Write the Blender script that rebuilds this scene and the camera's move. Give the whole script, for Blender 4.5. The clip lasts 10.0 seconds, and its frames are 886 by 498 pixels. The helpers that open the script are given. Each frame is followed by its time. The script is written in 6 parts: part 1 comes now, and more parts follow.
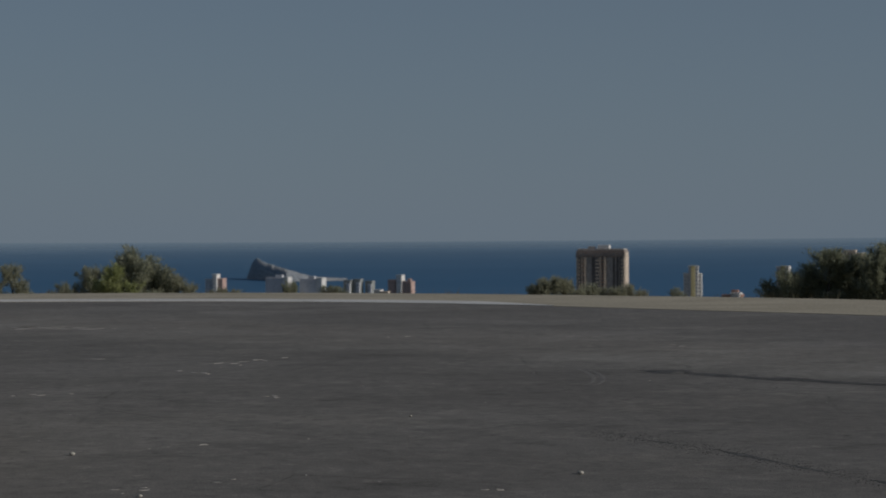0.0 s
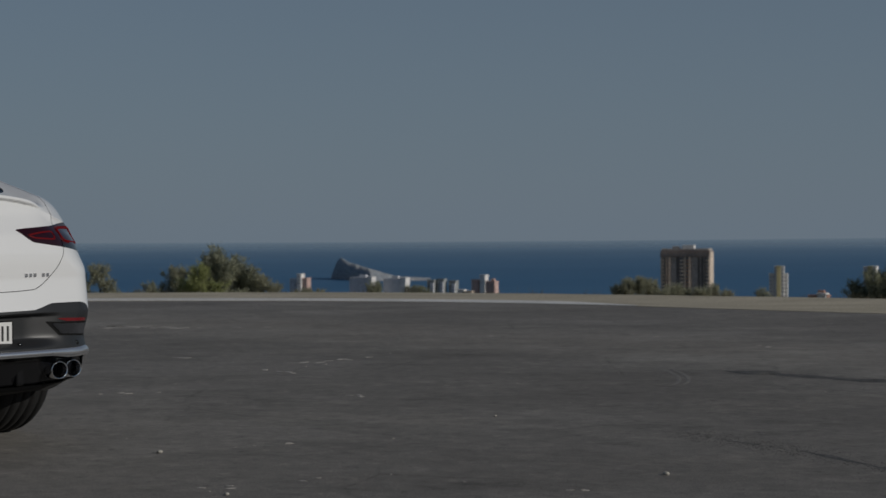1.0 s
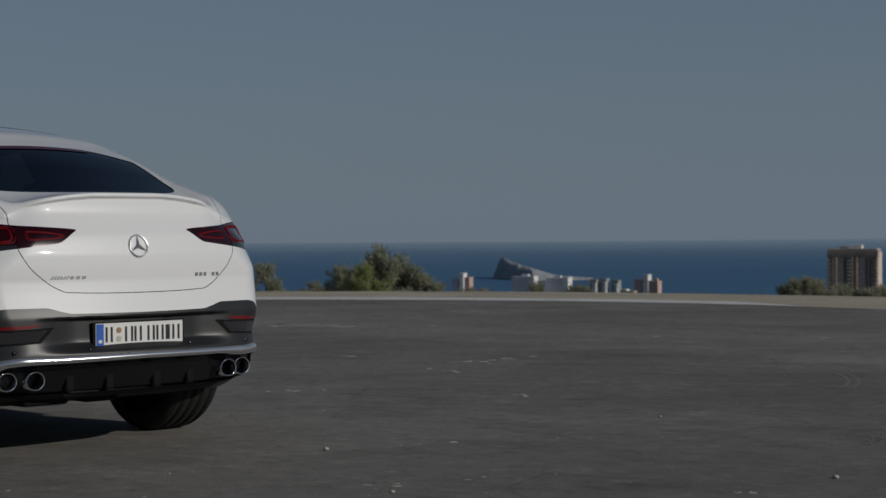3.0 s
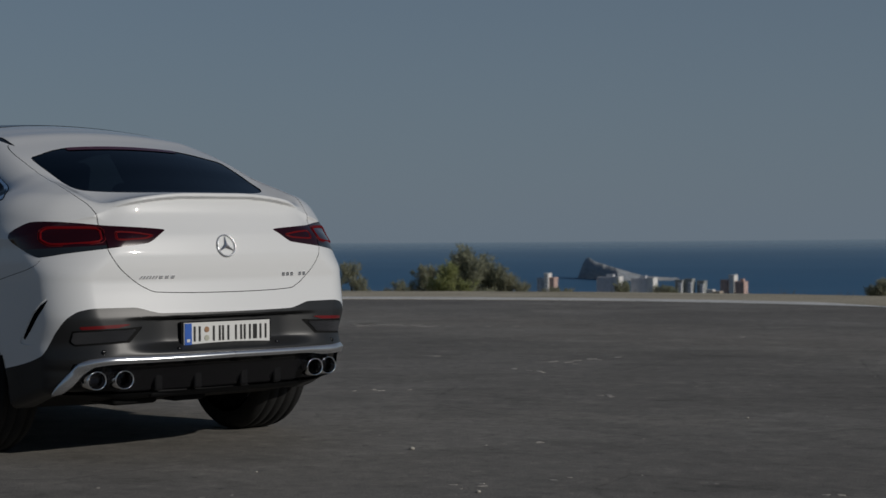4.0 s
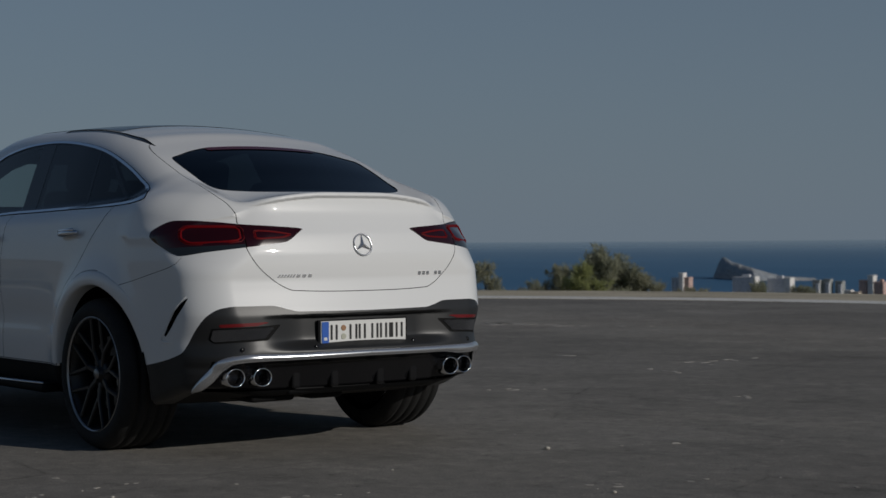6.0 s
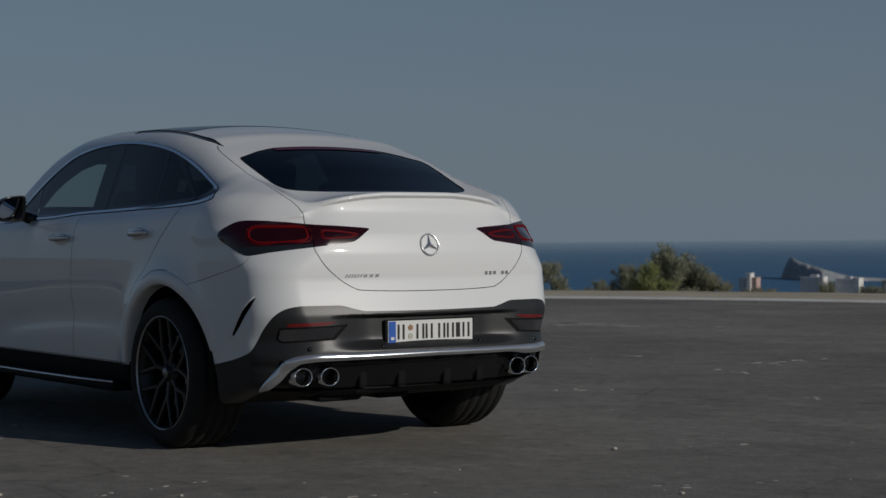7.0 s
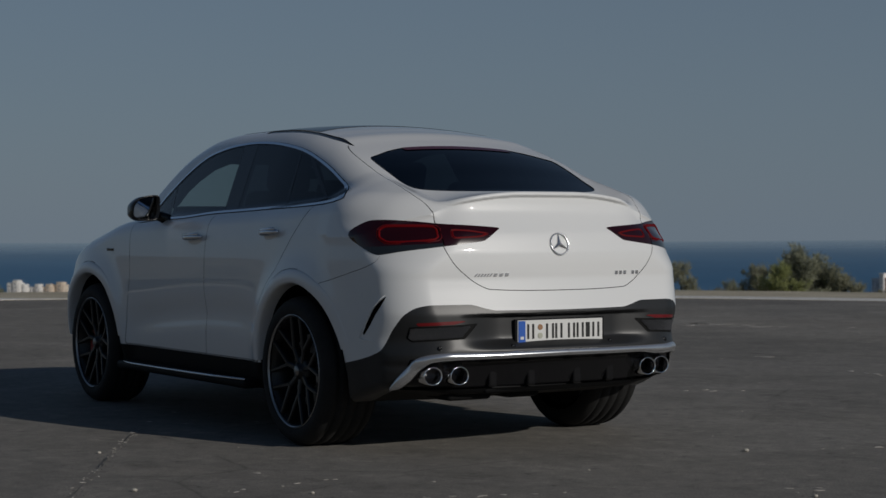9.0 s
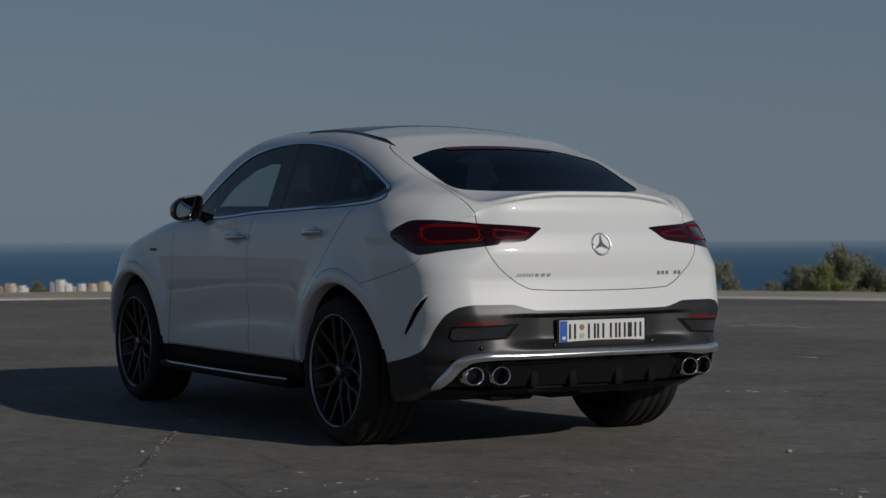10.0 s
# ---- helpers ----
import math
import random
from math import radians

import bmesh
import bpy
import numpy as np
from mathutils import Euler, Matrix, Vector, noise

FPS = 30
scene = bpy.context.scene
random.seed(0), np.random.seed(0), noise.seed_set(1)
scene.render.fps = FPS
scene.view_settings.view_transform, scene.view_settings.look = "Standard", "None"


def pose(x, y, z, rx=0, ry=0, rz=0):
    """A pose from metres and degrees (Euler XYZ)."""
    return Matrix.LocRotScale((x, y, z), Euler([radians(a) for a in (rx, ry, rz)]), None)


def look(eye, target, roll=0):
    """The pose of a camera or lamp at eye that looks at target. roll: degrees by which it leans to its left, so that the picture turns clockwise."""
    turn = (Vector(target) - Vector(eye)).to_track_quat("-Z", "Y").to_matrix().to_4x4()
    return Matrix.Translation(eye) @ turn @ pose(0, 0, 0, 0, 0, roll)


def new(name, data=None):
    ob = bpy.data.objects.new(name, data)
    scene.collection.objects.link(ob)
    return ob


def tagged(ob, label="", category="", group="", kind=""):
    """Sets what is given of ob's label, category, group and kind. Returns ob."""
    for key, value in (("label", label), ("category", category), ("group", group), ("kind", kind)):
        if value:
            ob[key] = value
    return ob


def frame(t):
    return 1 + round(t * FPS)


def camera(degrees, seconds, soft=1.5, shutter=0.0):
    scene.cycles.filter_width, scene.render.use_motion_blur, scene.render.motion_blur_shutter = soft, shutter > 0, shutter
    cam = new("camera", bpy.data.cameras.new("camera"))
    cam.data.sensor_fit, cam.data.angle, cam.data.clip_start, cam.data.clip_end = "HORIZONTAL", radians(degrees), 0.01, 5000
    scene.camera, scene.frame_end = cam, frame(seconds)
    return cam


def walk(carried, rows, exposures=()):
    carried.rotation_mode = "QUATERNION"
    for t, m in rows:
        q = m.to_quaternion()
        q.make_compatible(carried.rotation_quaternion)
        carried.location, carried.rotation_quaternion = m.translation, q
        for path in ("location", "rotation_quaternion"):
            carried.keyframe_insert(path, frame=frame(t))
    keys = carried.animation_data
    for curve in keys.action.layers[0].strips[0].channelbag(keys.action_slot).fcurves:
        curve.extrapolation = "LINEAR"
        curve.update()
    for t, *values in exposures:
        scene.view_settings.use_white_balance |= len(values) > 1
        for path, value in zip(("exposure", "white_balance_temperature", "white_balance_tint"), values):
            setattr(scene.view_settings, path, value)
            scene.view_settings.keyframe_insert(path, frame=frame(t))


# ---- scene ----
# the camera turns on a tripod head; the lens stands a hand's width before the pivot
EYE, REACH = 1.121, 0.137
cam = camera(27.53, 10.0, soft=1.5, shutter=0.2)
cam.data.dof.use_dof, cam.data.dof.focus_distance, cam.data.dof.aperture_fstop = True, 9.6, 6.3
TURNS = [  # seconds, yaw, pitch, roll
    (0.0, 0.0, -0.653, 0.352), (0.5, 1.192, -0.648, 0.353), (1.0, 2.648, -0.643, 0.349), (1.5, 3.919, -0.643, 0.338),
    (2.0, 5.264, -0.641, 0.332), (3.5, 9.101, -0.622, 0.320), (4.0, 10.466, -0.614, 0.312), (4.5, 11.534, -0.613, 0.297),
    (5.0, 12.592, -0.616, 0.280), (5.5, 13.666, -0.617, 0.259), (7.0, 16.791, -0.611, 0.236), (7.5, 17.896, -0.608, 0.228),
    (8.0, 18.950, -0.609, 0.213), (8.5, 19.951, -0.615, 0.200), (9.0, 20.839, -0.614, 0.190), (9.5, 21.622, -0.616, 0.184),
    (10.0, 22.141, -0.613, 0.178)]
EXPOSURE = (-1.0, 6500, 10)
walk(cam, [(t, pose(-math.sin(radians(a)) * REACH, math.cos(radians(a)) * REACH, EYE, 90 + p, r, a)) for t, a, p, r in TURNS],
     exposures=[(0.0, *EXPOSURE), (10.0, *EXPOSURE)])

# the place of the car: rear axle's middle on the ground, and its heading
CAR_X, CAR_Y, CAR_TURN = -3.570, 9.459, 142.6

# ---- light ----
SUN_UP, SUN_FROM = 22.0, 110.0  # degrees over the horizon; clockwise from +y
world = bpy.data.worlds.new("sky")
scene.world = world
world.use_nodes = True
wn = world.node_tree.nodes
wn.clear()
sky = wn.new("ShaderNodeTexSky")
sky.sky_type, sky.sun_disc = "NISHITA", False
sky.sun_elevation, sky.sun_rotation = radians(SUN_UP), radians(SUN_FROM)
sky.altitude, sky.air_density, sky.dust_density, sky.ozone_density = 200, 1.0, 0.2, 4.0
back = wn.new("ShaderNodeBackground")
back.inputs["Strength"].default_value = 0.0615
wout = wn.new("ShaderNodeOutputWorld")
haze = wn.new("ShaderNodeMix")  # sea haze painted into the sky's colour, thick along the horizon, thin overhead
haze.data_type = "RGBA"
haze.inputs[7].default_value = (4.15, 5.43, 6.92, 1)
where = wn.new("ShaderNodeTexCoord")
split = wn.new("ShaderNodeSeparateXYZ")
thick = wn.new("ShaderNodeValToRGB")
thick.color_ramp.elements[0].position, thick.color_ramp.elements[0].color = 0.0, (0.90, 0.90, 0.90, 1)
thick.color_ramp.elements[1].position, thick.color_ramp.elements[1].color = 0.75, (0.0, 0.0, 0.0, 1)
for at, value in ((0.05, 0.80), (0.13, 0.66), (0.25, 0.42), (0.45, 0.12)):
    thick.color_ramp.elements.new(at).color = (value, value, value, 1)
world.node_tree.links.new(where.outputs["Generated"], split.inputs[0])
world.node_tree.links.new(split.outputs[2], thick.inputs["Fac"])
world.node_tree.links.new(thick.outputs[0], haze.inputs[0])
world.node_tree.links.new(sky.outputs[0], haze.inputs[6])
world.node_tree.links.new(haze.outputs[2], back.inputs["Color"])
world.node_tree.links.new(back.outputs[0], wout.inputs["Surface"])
sun = new("sun", bpy.data.lights.new("sun", "SUN"))
sun.data.energy, sun.data.angle, sun.data.color = 4.25, radians(0.53), (1.0, 0.955, 0.89)
sx, sy = math.sin(radians(SUN_FROM)), math.cos(radians(SUN_FROM))
sun.matrix_world = look((60 * sx, 60 * sy, 60 * math.tan(radians(SUN_UP))), (0, 0, 0))


# ---- materials ----
def material(name, color, rough=0.5, metal=0.0, spec=0.5, coat=0.0, coat_rough=0.03):
    m = bpy.data.materials.new(name)
    m.use_nodes = True
    b = m.node_tree.nodes["Principled BSDF"]
    b.inputs["Base Color"].default_value = (*color, 1)
    b.inputs["Roughness"].default_value, b.inputs["Metallic"].default_value = rough, metal
    b.inputs["Specular IOR Level"].default_value = spec
    b.inputs["Coat Weight"].default_value, b.inputs["Coat Roughness"].default_value = coat, coat_rough
    return m


def node(m, kind, **values):
    n = m.node_tree.nodes.new(kind)
    for key, value in values.items():
        if key in n.inputs:
            n.inputs[key].default_value = value
        else:
            setattr(n, key, value)
    return n


def tie(m, a, b, out=0):
    m.node_tree.links.new(a.outputs[out], b)


def noise_of(m, scale, detail=6.0, rough=0.55, stretch=(1, 1, 1), turn=0.0):
    co = node(m, "ShaderNodeTexCoord")
    mp = node(m, "ShaderNodeMapping", Scale=stretch, Rotation=(0, 0, radians(turn)))
    tie(m, co, mp.inputs["Vector"], 3)
    n = node(m, "ShaderNodeTexNoise", Scale=scale, Detail=detail, Roughness=rough)
    tie(m, mp, n.inputs["Vector"])
    return n


def ramp_of(m, source, stops):
    r = node(m, "ShaderNodeValToRGB")
    r.color_ramp.elements[0].position, r.color_ramp.elements[0].color = stops[0][0], (*stops[0][1], 1)
    r.color_ramp.elements[1].position, r.color_ramp.elements[1].color = stops[-1][0], (*stops[-1][1], 1)
    for p, c in stops[1:-1]:
        r.color_ramp.elements.new(p).color = (*c, 1)
    tie(m, source, r.inputs["Fac"])
    return r


def out_of(n):
    return 2 if n.bl_idname == "ShaderNodeMix" else 0


def bumped(m, source, strength, distance):
    b = node(m, "ShaderNodeBump", Strength=strength, Distance=distance)
    tie(m, source, b.inputs["Height"], out_of(source))
    tie(m, b, m.node_tree.nodes["Principled BSDF"].inputs["Normal"])


def speckled(name, stops, scale, rough=0.8, spec=0.3, fine=60.0, bump=0.3, dist=0.01, stretch=(1, 1, 1), turn=0.0):
    """A weathered surface: broad patches of a few tones, with a fine grain over them."""
    m = material(name, stops[0][1], rough, 0, spec)
    broad = noise_of(m, scale, 7, 0.6, stretch, turn)
    tone = ramp_of(m, broad, stops)
    grain = noise_of(m, fine, 4, 0.6)
    g = ramp_of(m, grain, [(0.25, (0.55, 0.55, 0.55)), (0.5, (0.95, 0.95, 0.95)), (0.75, (1.3, 1.3, 1.3))])
    x = node(m, "ShaderNodeMix", data_type="RGBA", blend_type="MULTIPLY")
    x.inputs["Factor"].default_value = 1.0
    tie(m, tone, x.inputs[6])
    tie(m, g, x.inputs[7])
    tie(m, x, m.node_tree.nodes["Principled BSDF"].inputs["Base Color"], 2)
    bumped(m, grain, bump, dist)
    return m


def asphalt_material():
    m = material("asphalt", (0.05, 0.05, 0.05), 0.85, 0, 0.25)
    layers = [
        (noise_of(m, 0.24, 9, 0.64, (1, 1.1, 1), 14), [(0.30, (0.178, 0.166, 0.149)), (0.455, (0.192, 0.179, 0.161)), (0.475, (0.207, 0.194, 0.175)), (0.54, (0.212, 0.199, 0.179)), (0.56, (0.234, 0.220, 0.199)), (0.72, (0.250, 0.236, 0.214))]),
        (noise_of(m, 1.5, 9, 0.72, (1, 1.8, 1), -8), [(0.30, (0.78, 0.78, 0.78)), (0.40, (0.86, 0.86, 0.86)), (0.425, (0.98, 0.98, 0.98)), (0.58, (1.02, 1.02, 1.02)), (0.605, (1.12, 1.12, 1.11)), (0.76, (1.26, 1.25, 1.23))]),
        (noise_of(m, 0.55, 10, 0.72, (1, 1.6, 1), 60), [(0.385, (0.84, 0.84, 0.84)), (0.41, (0.98, 0.98, 0.98)), (0.57, (1.0, 1.0, 1.0)), (0.595, (1.12, 1.12, 1.11)), (0.70, (1.24, 1.23, 1.21))]),
        (noise_of(m, 3.2, 9, 0.72, (1, 1, 1), 5), [(0.28, (0.62, 0.62, 0.62)), (0.38, (0.94, 0.94, 0.94)), (0.55, (1.01, 1.01, 1.01)), (0.72, (1.12, 1.12, 1.11))]),
        (noise_of(m, 9, 6, 0.75, (1, 1, 1), 35), [(0.28, (0.40, 0.40, 0.41)), (0.40, (0.90, 0.90, 0.90)), (0.58, (1.06, 1.06, 1.05)), (0.74, (1.5, 1.48, 1.45))]),
        (noise_of(m, 110, 3, 0.7), [(0.30, (0.55, 0.55, 0.56)), (0.5, (0.97, 0.97, 0.97)), (0.66, (1.3, 1.29, 1.27)), (0.74, (2.1, 2.05, 1.95))])]
    # fine cracks, here and there
    co = node(m, "ShaderNodeTexCoord")
    bend = noise_of(m, 1.1, 4, 0.6)
    add = node(m, "ShaderNodeMix", data_type="VECTOR")
    add.inputs[0].default_value = 0.12
    tie(m, co, add.inputs[4], 3)
    tie(m, bend, add.inputs[5], 1)
    vor = node(m, "ShaderNodeTexVoronoi", feature="DISTANCE_TO_EDGE", Scale=0.55)
    tie(m, add, vor.inputs["Vector"], 1)
    edge = ramp_of(m, vor, [(0.0, (0.66, 0.66, 0.66)), (0.004, (0.85, 0.85, 0.85)), (0.009, (1, 1, 1))])
    here = ramp_of(m, noise_of(m, 0.45, 4, 0.7), [(0.47, (0, 0, 0)), (0.60, (1, 1, 1))])
    crack = node(m, "ShaderNodeMix", data_type="RGBA")
    crack.inputs[6].default_value = (1, 1, 1, 1)
    tie(m, here, crack.inputs[0])
    tie(m, edge, crack.inputs[7])
    # strips laid at different times, side by side across the place
    across = node(m, "ShaderNodeVectorMath", operation="DOT_PRODUCT")
    across.inputs[1].default_value = (0.63, 0.78, 0)
    tie(m, co, across.inputs[0], 3)
    wander = node(m, "ShaderNodeMath", operation="MULTIPLY_ADD")
    wander.inputs[1].default_value = 3.2
    tie(m, noise_of(m, 0.35, 6, 0.65, (1.2, 1, 1), 39), wander.inputs[0])
    tie(m, across, wander.inputs[2], 1)
    scaled = node(m, "ShaderNodeMath", operation="MULTIPLY")
    scaled.inputs[1].default_value = 1 / 30
    tie(m, wander, scaled.inputs[0])
    strips = ramp_of(m, scaled, [(0.30, (0.98, 0.98, 0.98)), (0.43, (0.93, 0.93, 0.93)), (0.462, (0.96, 0.96, 0.96)), (0.485, (1.18, 1.18, 1.17)), (0.55, (1.22, 1.21, 1.20)), (0.575, (1.08, 1.08, 1.08)), (0.61, (0.96, 0.96, 0.97)), (0.75, (1.0, 1.0, 1.01))])
    # short dark pits and open pores
    pits = ramp_of(m, noise_of(m, 14, 5, 0.8, (1, 0.55, 1), 30), [(0.24, (0.45, 0.45, 0.46)), (0.36, (0.85, 0.85, 0.85)), (0.45, (1, 1, 1))])
    flecks = ramp_of(m, noise_of(m, 4.5, 9, 0.8, (1, 0.6, 1), 75), [(0.30, (0.50, 0.50, 0.51)), (0.345, (0.80, 0.80, 0.80)), (0.37, (1, 1, 1)), (0.64, (1, 1, 1)), (0.67, (1.25, 1.24, 1.22)), (0.75, (1.6, 1.58, 1.54))])
    worn = ramp_of(m, noise_of(m, 0.9, 8, 0.8, (1, 0.45, 1), -35), [(0.54, (1, 1, 1)), (0.62, (1.06, 1.06, 1.06)), (0.675, (1.35, 1.34, 1.32)), (0.73, (1.7, 1.68, 1.63))])
    last = ramp_of(m, *layers[0])
    for q in [ramp_of(m, n, st) for n, st in layers[1:]] + [crack, strips, pits, flecks, worn]:
        x = node(m, "ShaderNodeMix", data_type="RGBA", blend_type="MULTIPLY")
        x.inputs[0].default_value = 1.0
        tie(m, last, x.inputs[6], out_of(last))
        tie(m, q, x.inputs[7], out_of(q))
        last = x
    tie(m, last, m.node_tree.nodes["Principled BSDF"].inputs["Base Color"], 2)
    bumped(m, layers[5][0], 0.5, 0.008)
    return m


ASPHALT = asphalt_material()
PATCH = speckled("asphalt_ridge", [(0.3, (0.085, 0.083, 0.078)), (0.5, (0.125, 0.122, 0.115)), (0.7, (0.17, 0.166, 0.155))], 5.0, fine=60, bump=0.9, dist=0.02)
FLAKE = speckled("old_paint", [(0.3, (0.28, 0.26, 0.235)), (0.6, (0.46, 0.43, 0.39)), (0.7, (0.56, 0.53, 0.48))], 9.0, fine=90, bump=0.4)
CONCRETE = speckled("pale_concrete", [(0.3, (0.40, 0.35, 0.255)), (0.5, (0.49, 0.432, 0.32)), (0.7, (0.57, 0.505, 0.38))], 0.5, fine=25, bump=0.3, stretch=(1, 2, 1))
BAND = speckled("white_band_paint", [(0.32, (0.52, 0.50, 0.46)), (0.45, (0.70, 0.68, 0.64)), (0.7, (0.79, 0.77, 0.73))], 0.8, fine=30, bump=0.3)
STONE = speckled("pale_stone", [(0.3, (0.30, 0.28, 0.24)), (0.7, (0.50, 0.47, 0.41))], 20, fine=120, bump=0.5)
SCRUB = speckled("dry_scrub_ground", [(0.3, (0.13, 0.12, 0.07)), (0.5, (0.20, 0.175, 0.115)), (0.7, (0.29, 0.25, 0.17))], 0.05, fine=2.0, bump=0.6, dist=0.2)
DRYHILL = speckled("dry_hill_earth", [(0.3, (0.24, 0.22, 0.15)), (0.5, (0.34, 0.30, 0.21)), (0.7, (0.44, 0.39, 0.28))], 0.03, fine=0.6, bump=0.6, dist=0.5)
BARK = speckled("bark", [(0.3, (0.05, 0.04, 0.03)), (0.7, (0.13, 0.11, 0.09))], 6, fine=30)
# distance haze is put into the rock's colour, paler and bluer
HAZED_ROCK = speckled("hazed_island_rock", [(0.3, (0.31, 0.345, 0.385)), (0.5, (0.38, 0.40, 0.415)), (0.7, (0.43, 0.42, 0.405))], 0.03, fine=0.3, bump=0.8, dist=4)


def sea_material():
    m = material("sea", (0.02, 0.05, 0.11), 0.6, 0, 0.1)
    p = m.node_tree.nodes["Principled BSDF"]
    broad = noise_of(m, 0.0012, 6, 0.6, (1, 3, 1))
    tone = ramp_of(m, broad, [(0.3, (0.062, 0.153, 0.265)), (0.7, (0.074, 0.175, 0.296))])
    tie(m, tone, p.inputs["Base Color"])
    bumped(m, noise_of(m, 0.05, 5, 0.6, (1, 3, 1)), 0.3, 1.0)
    # towards the horizon added gloss mirrors the sky, standing in for haze
    gloss = node(m, "ShaderNodeBsdfGlossy", Color=(1, 1, 1, 1), Roughness=0.08)
    face = node(m, "ShaderNodeLayerWeight", Blend=0.5)
    amount = node(m, "ShaderNodeValToRGB")
    r = amount.color_ramp
    r.elements[0].position, r.elements[0].color = 0.950, (0, 0, 0, 1)
    r.elements[1].position, r.elements[1].color = 0.9713, (1, 1, 1, 1)
    for at, value in ((0.9600, 0.08), (0.9650, 0.24), (0.9682, 0.48), (0.9701, 0.80)):
        r.elements.new(at).color = (value, value, value, 1)
    mix = node(m, "ShaderNodeMixShader")
    tie(m, face, amount.inputs["Fac"], 1)
    tie(m, amount, mix.inputs["Fac"])
    tie(m, p, mix.inputs[1])
    tie(m, gloss, mix.inputs[2])
    tie(m, mix, m.node_tree.nodes["Material Output"].inputs["Surface"])
    return m


SEA = sea_material()


def leaf_material(name, dark, light):
    """Leaves that let some light through, each tuft in its own tone."""
    m = material(name, dark, 0.7, 0, 0.25)
    p = m.node_tree.nodes["Principled BSDF"]
    geo = node(m, "ShaderNodeNewGeometry")
    r = node(m, "ShaderNodeValToRGB")
    r.color_ramp.elements[0].color, r.color_ramp.elements[1].color = (*dark, 1), (*light, 1)
    tie(m, geo, r.inputs["Fac"], 8)
    tie(m, r, p.inputs["Base Color"])
    thru = node(m, "ShaderNodeBsdfTranslucent")
    tie(m, r, thru.inputs["Color"])
    mix = node(m, "ShaderNodeMixShader")
    mix.inputs["Fac"].default_value = 0.5
    tie(m, p, mix.inputs[1])
    tie(m, thru, mix.inputs[2])
    tie(m, mix, m.node_tree.nodes["Material Output"].inputs["Surface"])
    return m


PINE = leaf_material("pine_needles", (0.215, 0.225, 0.160), (0.450, 0.455, 0.330))
OLIVE = leaf_material("olive_scrub", (0.250, 0.255, 0.180), (0.490, 0.480, 0.350))
FRESH = leaf_material("fresh_green_leaves", (0.230, 0.262, 0.105), (0.490, 0.505, 0.235))
DARKLEAF = leaf_material("dark_leaves", (0.185, 0.200, 0.140), (0.470, 0.475, 0.330))
DRY = leaf_material("dry_grass", (0.20, 0.165, 0.11), (0.34, 0.29, 0.20))


# ---- car hull: smooth fields, a surface net over them, and cuts along curves ----
def curve(xs, ys):
    """A smooth line through a few points, as a table."""
    xs, ys = np.array(xs, float), np.array(ys, float)
    d = np.diff(ys) / np.diff(xs)
    m = np.concatenate([[d[0]], np.where(d[1:] * d[:-1] > 0, 2 * d[1:] * d[:-1] / np.where(d[1:] + d[:-1] == 0, 1, d[1:] + d[:-1]), 0), [d[-1]]])
    t = np.linspace(xs[0], xs[-1], 600)
    i = np.clip(np.searchsorted(xs, t) - 1, 0, len(xs) - 2)
    h = xs[i + 1] - xs[i]
    u = (t - xs[i]) / h
    v = (2 * u**3 - 3 * u**2 + 1) * ys[i] + (u**3 - 2 * u**2 + u) * h * m[i] + (3 * u**2 - 2 * u**3) * ys[i + 1] + (u**3 - u**2) * h * m[i + 1]
    k = np.ones(7) / 7
    v = np.convolve(np.pad(v, 3, mode="edge"), k, "valid")
    return lambda x: np.interp(x, t, v)


def ramp(a, b, x):
    u = np.clip((x - a) / (b - a), 0, 1)
    return u * u * (3 - 2 * u)


def round_and(a, b, r):
    """Both fields at once, with the edge between them rounded."""
    return np.minimum(np.maximum(a + r, b + r), 0) + np.hypot(np.maximum(a + r, 0), np.maximum(b + r, 0)) - r


def round_or(a, b, k):
    h = np.clip(0.5 + 0.5 * (b - a) / k, 0, 1)
    return b + (a - b) * h - k * h * (1 - h)


def eased_loop(pts, f=0.22):
    """A loop with its corners cut round."""
    p = np.array(pts, float)
    out = []
    for a, b, c in zip(np.roll(p, 1, 0), p, np.roll(p, -1, 0)):
        q, r = b + (a - b) * f, b + (c - b) * f
        out += [q, 0.25 * q + 0.5 * b + 0.25 * r, r]
    return np.array(out)


def smooth_loop(pts, n=6):
    """A closed curve through a loop of points."""
    p = np.array(pts, float)
    a, b, c, d = np.roll(p, 1, 0), p, np.roll(p, -1, 0), np.roll(p, -2, 0)
    out = []
    for i in range(len(p)):
        k = np.hypot(*(c[i] - b[i]))
        m0 = (c[i] - a[i]) / (k + np.hypot(*(b[i] - a[i]))) * k
        m1 = (d[i] - b[i]) / (k + np.hypot(*(d[i] - c[i]))) * k
        for u in np.arange(n) / n:
            out.append((2 * u**3 - 3 * u**2 + 1) * b[i] + (u**3 - 2 * u**2 + u) * m0 + (3 * u**2 - 2 * u**3) * c[i] + (u**3 - u**2) * m1)
    return np.array(out)


# ---- helpers for meshes ----
def mesh_of(name, verts, faces, mat, parent=None, normals=None, smooth=False, label=""):
    me = bpy.data.meshes.new(name)
    me.from_pydata([tuple(v) for v in verts], [], [tuple(f) for f in faces])
    me.materials.append(mat)
    if smooth or normals is not None:
        me.shade_smooth()
    if normals is not None:
        me.normals_split_custom_set_from_vertices([tuple(n) for n in normals])
    ob = new(name, me)
    if parent:
        ob.parent = parent
    return tagged(ob, label) if label else ob


